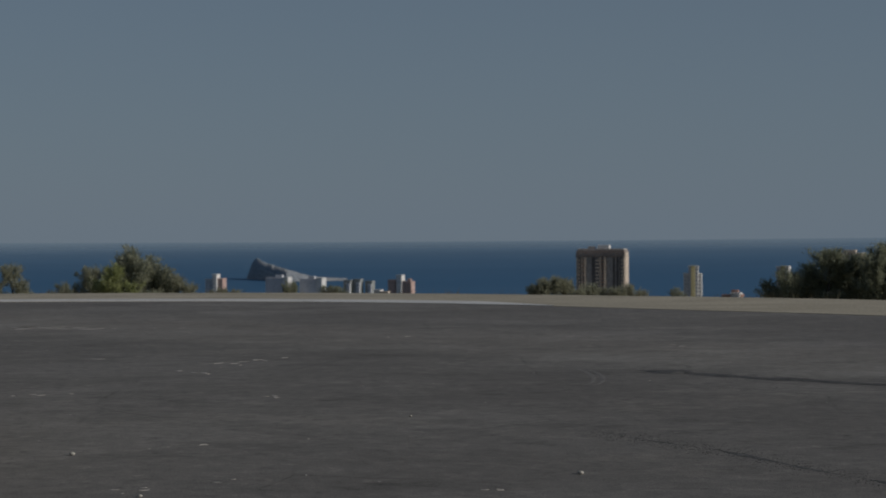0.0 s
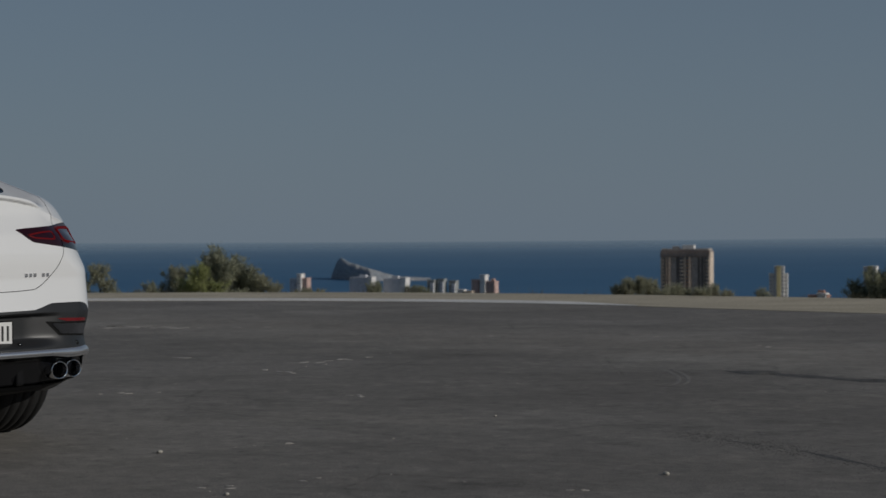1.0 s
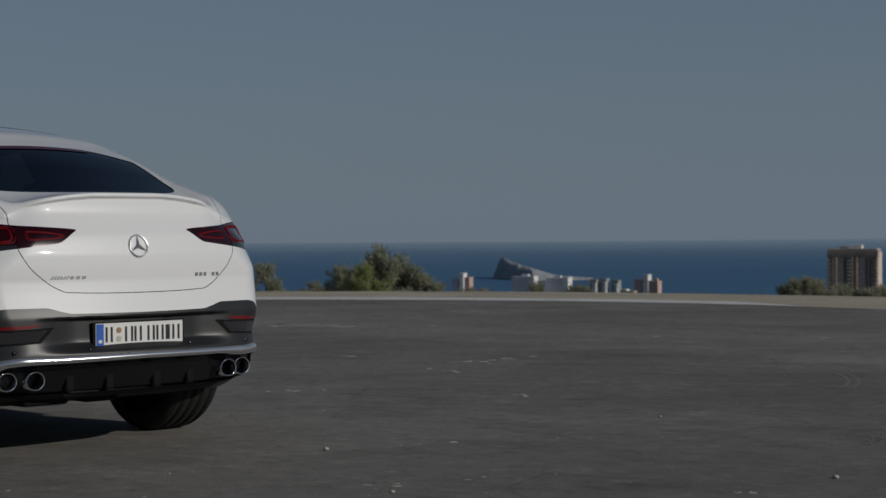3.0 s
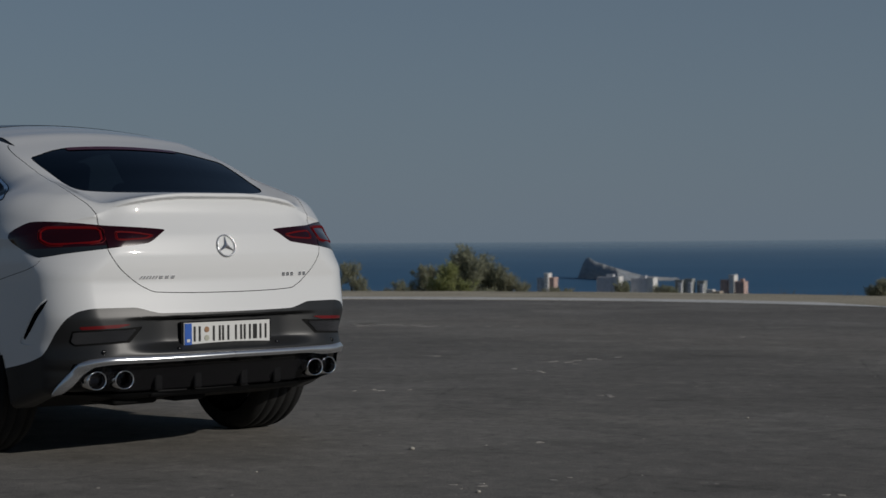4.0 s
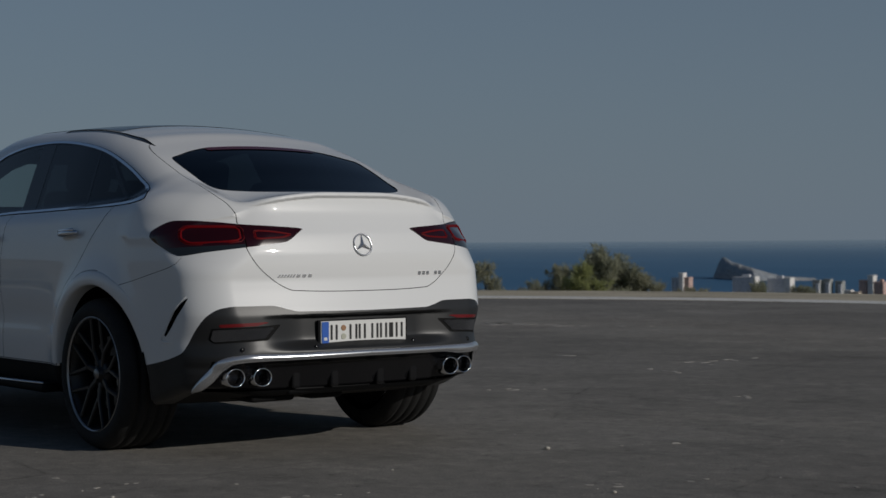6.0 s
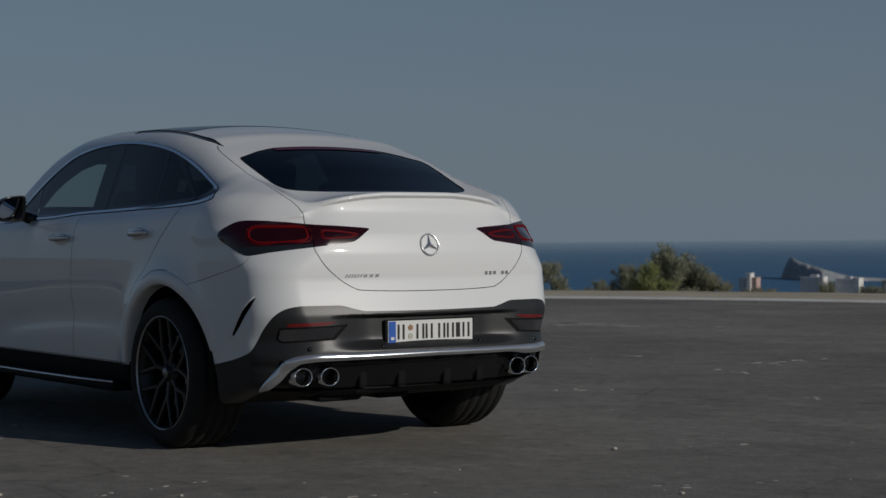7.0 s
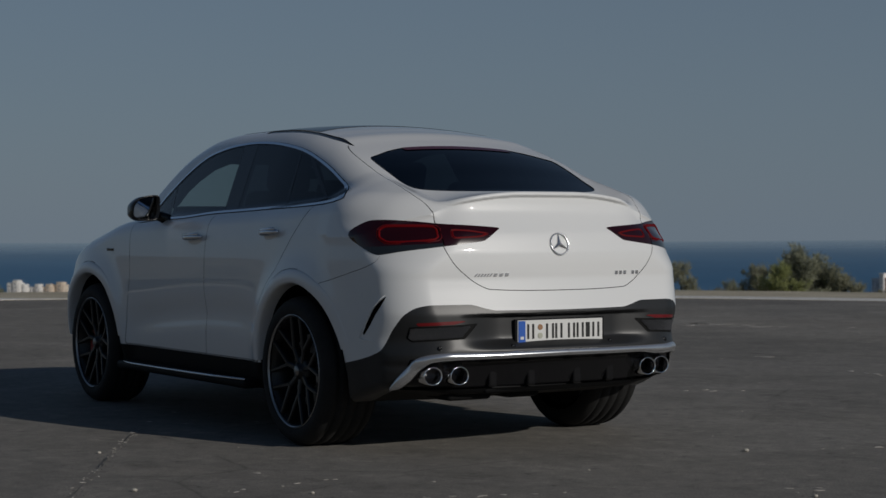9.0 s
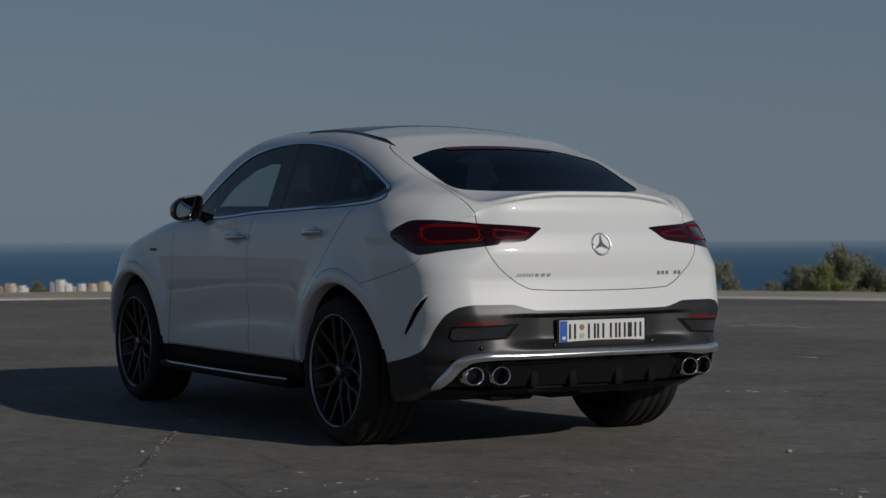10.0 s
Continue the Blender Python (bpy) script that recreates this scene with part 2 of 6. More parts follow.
def part(name, bm, mat, parent, label="", smooth=False):
    me = bpy.data.meshes.new(name)
    bmesh.ops.recalc_face_normals(bm, faces=bm.faces)
    bm.to_mesh(me)
    bm.free()
    me.materials.append(mat)
    if smooth:
        me.shade_smooth()
    ob = new(name, me)
    ob.parent = parent
    return tagged(ob, label) if label else ob


def box_bm(size, at=(0, 0, 0), bevel=0.0, segments=2, bm=None, turn=(0, 0, 0)):
    bm = bm or bmesh.new()
    made = bmesh.ops.create_cube(bm, size=1, matrix=pose(*at, *turn) @ Matrix.Diagonal((*size, 1)))
    if bevel:
        edges = list({e for v in made["verts"] for e in v.link_edges})
        bmesh.ops.bevel(bm, geom=edges, offset=bevel, segments=segments, profile=0.5, affect="EDGES")
    return bm


def lathe(profile, n, axis="y", closed=True):
    """Turns a profile of (radius, along) round an axis: vertices and faces."""
    v, f = [], []
    k = len(profile)
    for i in range(n):
        a = 2 * math.pi * i / n
        for r, h in profile:
            c, s = r * math.cos(a), r * math.sin(a)
            v.append((c, h, s) if axis == "y" else ((h, c, s) if axis == "x" else (c, s, h)))
    for i in range(n):
        j = (i + 1) % n
        for q in range(k if closed else k - 1):
            p = (q + 1) % k
            f.append((i * k + q, i * k + p, j * k + p, j * k + q))
    return v, f


def tube(points, radius, sides=8):
    """A round bar along a line of points: vertices and faces. radius: a number or one for each point."""
    v, f = [], []
    pts = [Vector(p) for p in points]
    rad = radius if isinstance(radius, (list, tuple)) else [radius] * len(pts)
    for i, p in enumerate(pts):
        d = (pts[min(i + 1, len(pts) - 1)] - pts[max(i - 1, 0)]).normalized()
        a = d.orthogonal().normalized() if abs(d.z) > 0.95 else d.cross(Vector((0, 0, 1))).normalized()
        b = d.cross(a).normalized()
        for k in range(sides):
            t = 2 * math.pi * k / sides
            v.append(tuple(p + rad[i] * (math.cos(t) * a + math.sin(t) * b)))
    for i in range(len(pts) - 1):
        for k in range(sides):
            q = (k + 1) % sides
            f.append((i * sides + k, i * sides + q, (i + 1) * sides + q, (i + 1) * sides + k))
    f.append(tuple(range(sides))[::-1])
    f.append(tuple(range((len(pts) - 1) * sides, len(pts) * sides)))
    return v, f


def bearing(az, el, dist):
    """A point at a bearing (degrees clockwise from +y) and height angle from the eye, that far away on the level."""
    a = radians(az)
    return Vector((math.sin(a) * dist, math.cos(a) * dist, EYE + math.tan(radians(el)) * dist))


# ---- ground ----
RING_X, RING_Y, RING_R = -7.0, 14.4, 14.35


def ring_r(a):
    """The rim of the asphalt round the turning place, by angle in degrees."""
    return RING_R + 0.35 * ramp(115, 140, a) + 0.65 * ramp(48, 30, a) + 0.06 * math.sin(radians(7 * a))


def ring_point(a, off, z):
    r = ring_r(a) + off
    return (RING_X + r * math.cos(radians(a)), RING_Y + r * math.sin(radians(a)), z)


def build_ground():
    # one sheet from the camera's feet over the hill's edge and down the slope to the shore
    radii = np.concatenate([np.linspace(0, 40, 21), np.geomspace(46, 1900, 36)])
    n = 128
    v, f = [], []
    for r in radii:
        for i in range(n):
            a = 2 * math.pi * i / n
            x, y = r * math.cos(a) + RING_X, r * math.sin(a) + RING_Y
            far = max(0.0, r - 18.2)
            fall = -0.35 - 0.20 * min(far, 22) - 0.098 * max(0, min(far, 1050) - 22) - 0.01 * max(0, far - 1050)
            ahead = ramp(-10, 8, y - 0.35 * abs(x))
            z = (fall + min(0.02 * far, 2.0) * noise.noise((x * 0.03, y * 0.03, 0))) * ahead if far > 0 else 0.0
            v.append((x, y, z - 0.05 - 0.4 * (far > 0)))
    for k in range(len(radii) - 1):
        for i in range(n):
            j = (i + 1) % n
            f.append((k * n + i, (k + 1) * n + i, (k + 1) * n + j, k * n + j))
    tagged(mesh_of("ground", v, f, SCRUB, smooth=True), "dry scrub hillside falling away to the shore", "ground", kind="structure")

    # the asphalt of the turning place and of the road that the camera stands on
    outline = [ring_point(a, 0, 0.0)[:2] for a in np.arange(8, 207, 1.5)] + [(-26, -30), (22, -30), (16, 6)]
    bm = bmesh.new()
    top = [bm.verts.new((x, y, 0)) for x, y in outline]
    low = [bm.verts.new((x, y, -0.12)) for x, y in outline]
    bm.faces.new(top)
    for i in range(len(top)):
        j = (i + 1) % len(top)
        bm.faces.new((top[i], low[i], low[j], top[j]))
    bmesh.ops.triangulate(bm, faces=[x for x in bm.faces if len(x.verts) > 4])
    tagged(part("road", bm, ASPHALT, None), "worn dark grey asphalt turning place with patches", "road", kind="structure")

    # pale concrete rim beyond the asphalt
    v, f = [], []
    angles = np.arange(8, 207, 1.5)
    for a in angles:
        out = 3.65 + 0.9 * ramp(62, 38, a) - 0.65 * ramp(48, 30, a) + 0.12 * noise.noise((a * 0.31, 0, 3))
        for off, z in ((0, -0.1), (0, 0.005), (out - 0.1, 0.010), (out, -0.01), (out + 0.05, -0.6)):
            v.append(ring_point(a, off, z))
    for i in range(len(angles) - 1):
        for q in range(4):
            f.append((i * 5 + q, (i + 1) * 5 + q, (i + 1) * 5 + q + 1, i * 5 + q + 1))
    tagged(mesh_of("pavement", v, f, CONCRETE), "pale beige concrete rim round the asphalt", "pavement", kind="structure")

    # white painted band along the rim, tapering out where it has worn away
    for lo, hi in ((53.5, 123.0), (128.5, 205.0)):
        v, f = [], []
        angles = np.arange(lo, hi, 1.0)
        for a in angles:
            wide = 0.8 * min(1, (a - lo) / 7 + 0.04) * min(1, (hi - a) / 3 + 0.1)
            for off, z in ((0.02, 0.004), (0.03, 0.012), (0.03 + wide, 0.013), (0.04 + wide, 0.004)):
                v.append(ring_point(a, off, z))
        for i in range(len(angles) - 1):
            for q in range(3):
                f.append((i * 4 + q, (i + 1) * 4 + q, (i + 1) * 4 + q + 1, i * 4 + q + 1))
        tagged(mesh_of("trim", v, f, BAND), "worn white painted band on the concrete rim", "road marking", kind="structure")


build_ground()


def build_sea():
    v, f = [], []
    dist = [1300, 1700, 2200, 2800, 3500, 4200, 4700, 5180]
    angles = np.arange(-100, 101, 2.5)
    for d in dist:
        for a in angles:
            v.append((math.sin(radians(a)) * d, math.cos(radians(a)) * d, -125 + 0.0224 * (d - 1000)))
    n = len(angles)
    for k in range(len(dist) - 1):
        for i in range(n - 1):
            f.append((k * n + i, k * n + i + 1, (k + 1) * n + i + 1, (k + 1) * n + i))
    tagged(mesh_of("water", v, f, SEA, smooth=True), "deep blue sea reaching to a hazy horizon", "sea", kind="structure")


build_sea()


# ---- town on the shore ----
def wall_material(name, color, rough=0.85):
    lo, hi = tuple(0.82 * c for c in color), tuple(min(1, 1.12 * c) for c in color)
    return speckled(name, [(0.3, lo), (0.5, color), (0.7, hi)], 0.08, rough=rough, fine=0.8, bump=0.2, dist=0.1)


TAUPE = wall_material("taupe_render", (0.48, 0.435, 0.40))
CREAM = wall_material("cream_render", (0.64, 0.54, 0.44))
WHITEWALL = wall_material("white_render", (0.74, 0.72, 0.69))
SLATE = wall_material("slate_grey_render", (0.33, 0.345, 0.335))
# raised well above plain grey to put distance haze into the colour
HAZED_GREYWALL = wall_material("hazed_grey_render", (0.64, 0.64, 0.66))
OCHRE = wall_material("ochre_render", (0.60, 0.53, 0.30))
PINK = wall_material("pink_render", (0.54, 0.38, 0.33))
ROOFTILE = wall_material("roof_tiles", (0.46, 0.28, 0.22))
PANE = material("far_pane", (0.19, 0.20, 0.22), 0.35, 0, 0.5)
RECESS_SHADE = wall_material("painted_recess_shade", (0.20, 0.18, 0.17))
CROWN = wall_material("dark_brown_render", (0.33, 0.27, 0.235))
SLAB = wall_material("balcony_slab", (0.36, 0.24, 0.18))


def ground_z(x, y):
    far = max(0.0, math.hypot(x - RING_X, y - RING_Y) - 18.2)
    return -0.35 - 0.20 * min(far, 22) - 0.098 * max(0, min(far, 1050) - 22) - 0.01 * max(0, far - 1050) - 0.45


def building(name, label, az, top, dist, blocks, wall, turn=-17, group="", storeys=3.0, windows=True, sub=None):
    """A block of flats. blocks: (sideways, depth offset, width, depth, height below the highest roof, wall material, window columns)."""
    p = bearing(az, top, dist)
    base = ground_z(p.x, p.y) - 2
    tall = p.z - base - 2.8
    e = new(name)
    e.matrix_world = pose(p.x, p.y, base, 0, 0, turn - az)
    tagged(e, label, "building", group or "towers by the sea")
    pane_me = bpy.data.meshes.new("window")
    bm = box_bm((1.1, 0.25, 1.2), bevel=0.0)
    bm.to_mesh(pane_me)
    bm.free()
    pane_me.materials.append(PANE)
    for sx_, dy_, w, d, drop, mat, cols in blocks:
        h = tall - drop
        bm = box_bm((w, d, h), (sx_, dy_ + d / 2, h / 2), 0.25, 1)
        part("wall", bm, mat or wall, e)
        bm = box_bm((w + 0.5, d + 0.5, 0.9), (sx_, dy_ + d / 2, h + 0.45), 0.15, 1)
        part("parapet", bm, mat or wall, e)
        if w > 8:
            part("stair_head", box_bm((w * 0.35, d * 0.4, 2.6), (sx_ + w * 0.12, dy_ + d * 0.5, h + 1.9), 0.15, 1), mat or wall, e)
        if not windows:
            continue
        for c in range(cols):
            x = sx_ - w / 2 + w * (c + 0.5) / cols
            for k in range(int(min(h, 62) / storeys)):
                ob = new("window", pane_me)
                ob.parent = e
                ob.location = (x, dy_ - 0.05, h - 2.2 - k * storeys)
    return e


def main_tower():
    p = bearing(4.97, -0.66, 1500)
    base = ground_z(p.x, p.y) - 2
    h = p.z - base
    e = new("tower_block")
    e.matrix_world = pose(p.x, p.y, base, 0, 0, -12 - 5) @ Matrix.Diagonal((1.1, 1, 1, 1))
    tagged(e, "dark taupe high-rise of flats with ribbed facade", "building", "towers by the sea")
    part("wall", box_bm((37, 15, h - 3), (0, 7.5, (h - 3) / 2), 0.3, 1), TAUPE, e)
    part("roof", box_bm((37.4, 15.6, 1.2), (0, 7.5, h - 2.6), 0.2, 1), CROWN, e)
    part("parapet", box_bm((36, 14, 1.6), (0, 7.5, h - 1.1), 0.2, 1), TAUPE, e)
    part("stair_head", box_bm((9, 6, 3.2), (1.5, 7, h + 1.0), 0.2, 1), WHITEWALL, e)
    part("stair_head", box_bm((5, 5, 2.2), (-8, 7, h + 0.5), 0.2, 1), TAUPE, e)
    # columns of the facade, from end to end: plain piers, dark strips, and stacks of balconies
    step = 37 / 268  # metres a step; the columns are placed to fit the camera's view

    def place(start, stop):
        return step * ((start + stop) / 2 - 134), step * (stop - start)

    for a, b, deep, mat in ((0, 8, 0.9, CREAM), (28, 34, 1.1, CREAM), (44, 52, 1.1, CREAM), (56, 84, 0.35, TAUPE), (130, 138, 1.1, CREAM), (154, 162, 1.1, CREAM), (166, 200, 0.35, TAUPE), (216, 221, 0.8, TAUPE), (236, 240, 0.8, TAUPE), (262, 268, 1.3, CREAM)):
        x, w = place(a, b)
        part("pier", box_bm((w, deep, h - 7.4), (x, -deep / 2, (h - 7.4) / 2), 0.08, 1), mat, e)
    # dark strips paint in shaded recesses; they stand a little proud of the wall
    for a, b in ((20, 28), (86, 104), (203, 215), (222, 235), (241, 246)):
        x, w = place(a, b)
        part("shade_strip", box_bm((w, 0.3, h - 7.4), (x, -0.10, (h - 7.4) / 2), 0.05, 1), RECESS_SHADE, e)
    # cream here and on the last pier puts in the sunlit end
    part("end_wall", box_bm((0.5, 14, h - 3.4), (18.7, 7.4, (h - 3.4) / 2), 0.1, 1), CREAM, e)
    # the dark crown of the top storeys, with its openings
    part("crown_band", box_bm((37.4, 1.2, 4.0), (0, -0.4, h - 5.4), 0.15, 1), CROWN, e)
    slots = []
    for deep_, wide, tall, mat, name_ in ((0.3, 1.0, 1.0, PANE, "window"), (1.5, 1.0, 0.95, CREAM, "balcony"), (1.7, 1.0, 0.9, SLAB, "balcony")):
        me = bpy.data.meshes.new(name_)
        bm = box_bm((wide, deep_, tall), bevel=0.04, segments=1)
        bm.to_mesh(me)
        bm.free()
        me.materials.append(mat)
        slots.append(me)
    for a, b, front in ((8, 20, 1), (34, 44, 2), (105, 126, 1), (138, 154, 2), (246, 262, 1)):
        x, w = place(a, b)
        for k in range(19):
            z = h - 9.4 - 3.0 * k
            ob = new("window", slots[0])
            ob.parent, ob.location, ob.scale = e, (x, -0.10, z + 0.9), (w * 0.96, 1, 1.75)
            ob = new("balcony", slots[front])
            ob.parent, ob.location, ob.scale = e, (x, -0.7, z - 0.55), (w * (0.9 if front == 2 else 0.72), 1, 1)
    for k in range(16):
        ob = new("window", slots[0])
        ob.parent, ob.location, ob.scale = e, (-17.3 + 34.6 * k / 15, -1.12, h - 5.0 - 1.0 * (k % 2)), (1.1, 1, 1.1)


main_tower()
M = 1500 * math.radians(1)  # metres to the degree at the towers' distance
building("tower_block", "slim white tower with an ochre centre bay", 7.87, -1.15, 1500,
         [(-0.01 * M, -1.2, 0.13 * M, 9, 0, OCHRE, 0), (0.11 * M, -1.0, 0.10 * M, 9, 0.1, WHITEWALL, 1), (-0.11 * M, -0.8, 0.07 * M, 9, 0.1, HAZED_GREYWALL, 0), (-0.20 * M, 0, 0.2 * M, 9, 6, WHITEWALL, 2), (0.19 * M, 0, 0.16 * M, 9, 6.3, WHITEWALL, 1)], WHITEWALL, -2)
building("tower_block", "slim ochre and white tower behind trees", 10.62, -1.16, 1500, [(0.02 * M, -1.2, 0.14 * M, 9, 0, OCHRE, 0), (0.15 * M, -1.0, 0.12 * M, 9, 0.1, WHITEWALL, 1), (-0.12 * M, 0, 0.14 * M, 9, 0.4, HAZED_GREYWALL, 1)], WHITEWALL, -10)
building("tower_block", "broad cream block of flats behind trees", 12.5, -0.76, 1400, [(0, 0, 27, 12, 0, CREAM, 7), (-8, -2, 5, 10, 1.5, OCHRE, 2)], CREAM, -12)
building("tower_block", "slim white and pink tower", -7.23, -1.33, 1700,
         [(0.02 * M, 0, 0.17 * M, 9, 0, WHITEWALL, 1), (-0.24 * M, 2, 0.26 * M, 10, 4.5, HAZED_GREYWALL, 2), (0.20 * M, 2, 0.2 * M, 10, 4, PINK, 2)], WHITEWALL, -22)
# white slabs: grey fronts and white ends paint in their shade and sun
building("tower_block", "pale slab block with its end wall coloured lighter as sunlit", -5.27, -1.455, 1700, [(-1.5, 0, 20, 10, 0, HAZED_GREYWALL, 0), (9.6, -1.2, 5, 10, -0.6, WHITEWALL, 0)], HAZED_GREYWALL, -24)
building("tower_block", "pale slab block with a white end coloured as sunlit", -4.20, -1.50, 1700, [(-2.5, 0, 18, 9, 0, HAZED_GREYWALL, 0), (9.2, -1.5, 6.2, 10, -0.8, WHITEWALL, 0)], WHITEWALL, -24)
# the lighter bay on each tower puts in its sunlit edge
for a, t in ((-3.05, -1.55), (-2.74, -1.52), (-2.37, -1.58)):
    building("tower_block", "grey tower of a group of three", a, t, 1700, [(0, 0, 7.4, 7, 0, SLATE, 2), (1.6, -1.4, 3.4, 6, 3.0, HAZED_GREYWALL, 1), (-2.6, -0.8, 1.6, 6, 2.2, SLATE, 0)], SLATE, -24, group="three grey towers")
building("tower_block", "low white building by the shore", -2.0, -1.86, 1600, [(-3, 0, 6, 7, 0, WHITEWALL, 2), (3.5, 0, 7, 7, 1.4, CREAM, 2)], WHITEWALL, -20)
building("tower_block", "pink towers with a white core", -1.41, -1.40, 1700,
         [(0, 0, 5.4, 9, 0, WHITEWALL, 0), (-8.2, 2, 7.6, 10, 4.6, PINK, 2), (7.6, 1, 8.8, 10, 6, PINK, 2)], PINK, -22)
building("house", "low house with red roof tiles", 9.05, -1.88, 900, [(0, 0, 9.5, 7, 2.0, ROOFTILE, 0), (2.0, -1, 4.5, 6, 1.0, WHITEWALL, 2)], WHITEWALL, -12, group="houses on the slope")
for a, t, w, m_ in ((-35.75, -1.63, 15, CREAM), (-35.35, -1.70, 9, WHITEWALL), (-34.22, -1.53, 12, WHITEWALL), (-33.98, -1.66, 9, WHITEWALL), (-33.55, -1.66, 9, WHITEWALL),
                    (-33.22, -1.66, 10, CREAM), (-32.9, -1.60, 13, CREAM)):
    building("apartment_house", "pale apartment house above the sea", a, t, 1600, [(0, 0, w, 9, 0, m_, max(2, int(w / 4))), (w * 0.2, -1, w * 0.4, 8, -2.2, m_, 1)], m_, -30, group="apartment houses")


def build_island():
    # a tilted rock: a cliff on its near end and a long slope down to a low spit
    n, k = 72, 14
    v, f = [], []
    a0, a1, d = -6.22, -3.05, 3000
    tops = curve([-6.22, -6.12, -5.98, -5.9, -5.7, -5.3, -4.9, -4.5, -4.1, -3.7, -3.05], [-1.57, -1.30, -0.97, -0.89, -1.00, -1.13, -1.24, -1.35, -1.45, -1.48, -1.51])
    for i in range(n + 1):
        a = a0 + (a1 - a0) * i / n
        top = bearing(a, float(tops(a)), d).z
        for j in range(k + 1):
            u = j / k
            deep = -1.3 * 52 * min(a - a0, 1.25) + 70 * (u - 0.35) * (0.3 + 0.7 * math.sin(math.pi * min(1, i / n * 1.2)))
            up = math.sin(math.pi * min(1, u * 1.1)) ** 0.45
            p = bearing(a, 0, d + deep)
            low = -82
            rough_ = 1.7 * noise.fractal((p.x * 0.03, p.y * 0.03, i * 0.2), 1.0, 2.0, 4)
            v.append((p.x, p.y, low + (top - low) * up + rough_ * up * min(1, (top - low) / 18)))
    for i in range(n):
        for j in range(k):
            q = i * (k + 1) + j
            f.append((q, q + k + 1, q + k + 2, q + 1))
    tagged(mesh_of("island", v, f, HAZED_ROCK), "steep bare rock island in the sea", "island")


build_island()


# ---- trees and scrub ----
def leaves(rng, plumes, count, size):
    """Many small leaf tufts along upright plumes (foot, tip, radius): vertices and faces."""
    foot, tip, r = (np.array([p[i] for p in plumes], float) for i in range(3))
    long_ = np.linalg.norm(tip - foot, axis=1)
    k = rng.choice(len(plumes), count, p=long_ * r / (long_ * r).sum())
    t = rng.uniform(size=count)[:, None] ** 0.9
    wide = r[k, None] * (1.02 - t) ** 0.8 * (0.6 + 0.4 * np.minimum(1, t * 4))
    d = rng.normal(size=(count, 3))
    d /= np.linalg.norm(d, axis=1)[:, None]
    c = foot[k] * (1 - t) + tip[k] * t + d * wide * rng.uniform(0.15, 1.0, (count, 1)) ** 0.5 * (1 + 0.18 * rng.normal(size=(count, 1)))
    up = (tip - foot)[k] / long_[k, None]
    each = 8
    c, up, d = (np.repeat(a, each, 0) for a in (c, up, d))
    n = len(c)
    c = c + size * (0.5 + 0.8 * rng.uniform(size=(n, 1)) ** 2) * rng.normal(size=(n, 3))
    w = 0.9 * up + 0.6 * d + 0.45 * rng.normal(size=(n, 3))
    w /= np.linalg.norm(w, axis=1)[:, None]
    s = np.cross(w, rng.normal(size=(n, 3)))
    s /= np.linalg.norm(s, axis=1)[:, None] + 1e-9
    L = size * rng.uniform(0.9, 2.3, (n, 1))
    v = np.stack([c - s * L * 0.10, c + s * L * 0.10, c + w * L], 1).reshape(-1, 3)
    return v.tolist(), np.arange(3 * n).reshape(-1, 3).tolist()


def tree(name, label, az, top, dist, blobs, count, size, mat, seed, group="scrub on the hill's edge", dense=1.0):
    """blobs: (sideways, height under the top, width, height) in metres, from the tree's middle."""
    rng = np.random.default_rng(seed)
    p = bearing(az, top, dist)
    gz = ground_z(p.x, p.y)
    e = new(name)
    e.location = (p.x, p.y, gz)
    tagged(e, label, "tree" if name == "tree" else "shrub", group)
    h = p.z - gz
    soft = []
    wood_v, wood_f = [], []

    def add(vf):
        o = len(wood_v)
        wood_v.extend(vf[0])
        wood_f.extend(tuple(i + o for i in q) for q in vf[1])

    fork = Vector((rng.normal() * 0.1, 0, h * 0.35))
    add(tube([(0, 0, -0.3), (0.04, 0, h * 0.12), tuple(fork)], [0.10 * h / 3.5, 0.075 * h / 3.5, 0.06 * h / 3.5], 7))
    for sx_, drop, w, hh in blobs:
        c = Vector((sx_, rng.uniform(-0.3, 0.3), h - drop - hh / 2))
        add(tube([tuple(fork), tuple(fork.lerp(c, 0.5) + Vector((0, 0, 0.12))), tuple(c), tuple(c + Vector((rng.normal() * 0.1, 0, hh * 0.38)))],
                 [0.045 * h / 3.5, 0.032 * h / 3.5, 0.02 * h / 3.5, 0.006], 5))
        # sprays all through the limb's mass, rising and leaning outward
        for _ in range(int(34 * dense)):
            d = rng.normal(size=3)
            d *= rng.uniform(0.1, 1) ** 0.4 / np.linalg.norm(d)
            foot = np.array(c) + d * np.array([w * 0.31, w * 0.31, hh * 0.36])
            way = 0.55 * d + np.array([0, 0, 0.9 + 0.6 * rng.uniform()]) + 0.22 * rng.normal(size=3)
            tip = foot + way * (0.12 + 0.26 * rng.uniform() ** 1.5) * (w + hh) * 0.75
            tip[2] = min(tip[2], c.z + hh * (0.46 + 0.12 * rng.uniform()))
            soft.append((foot, tip, w * rng.uniform(0.05, 0.12)))
    mesh_of("trunk", wood_v, wood_f, BARK, e)
    lv, lf = leaves(rng, soft, int(count * 1.9 * dense), size * 0.36)
    mesh_of("crown", lv, lf, mat, e)
    return e


tree("tree", "dark feathery young pine on the hill's edge", -9.75, -0.60, 46, [(0, 0, 0.5, 1.0), (-0.22, 0.22, 0.5, 0.9), (0.24, 0.28, 0.5, 0.9), (-0.45, 0.5, 0.6, 0.9), (-0.1, 0.7, 1.0, 1.1), (0.2, 1.1, 1.2, 1.2)], 1500, 0.15, PINE, 1)
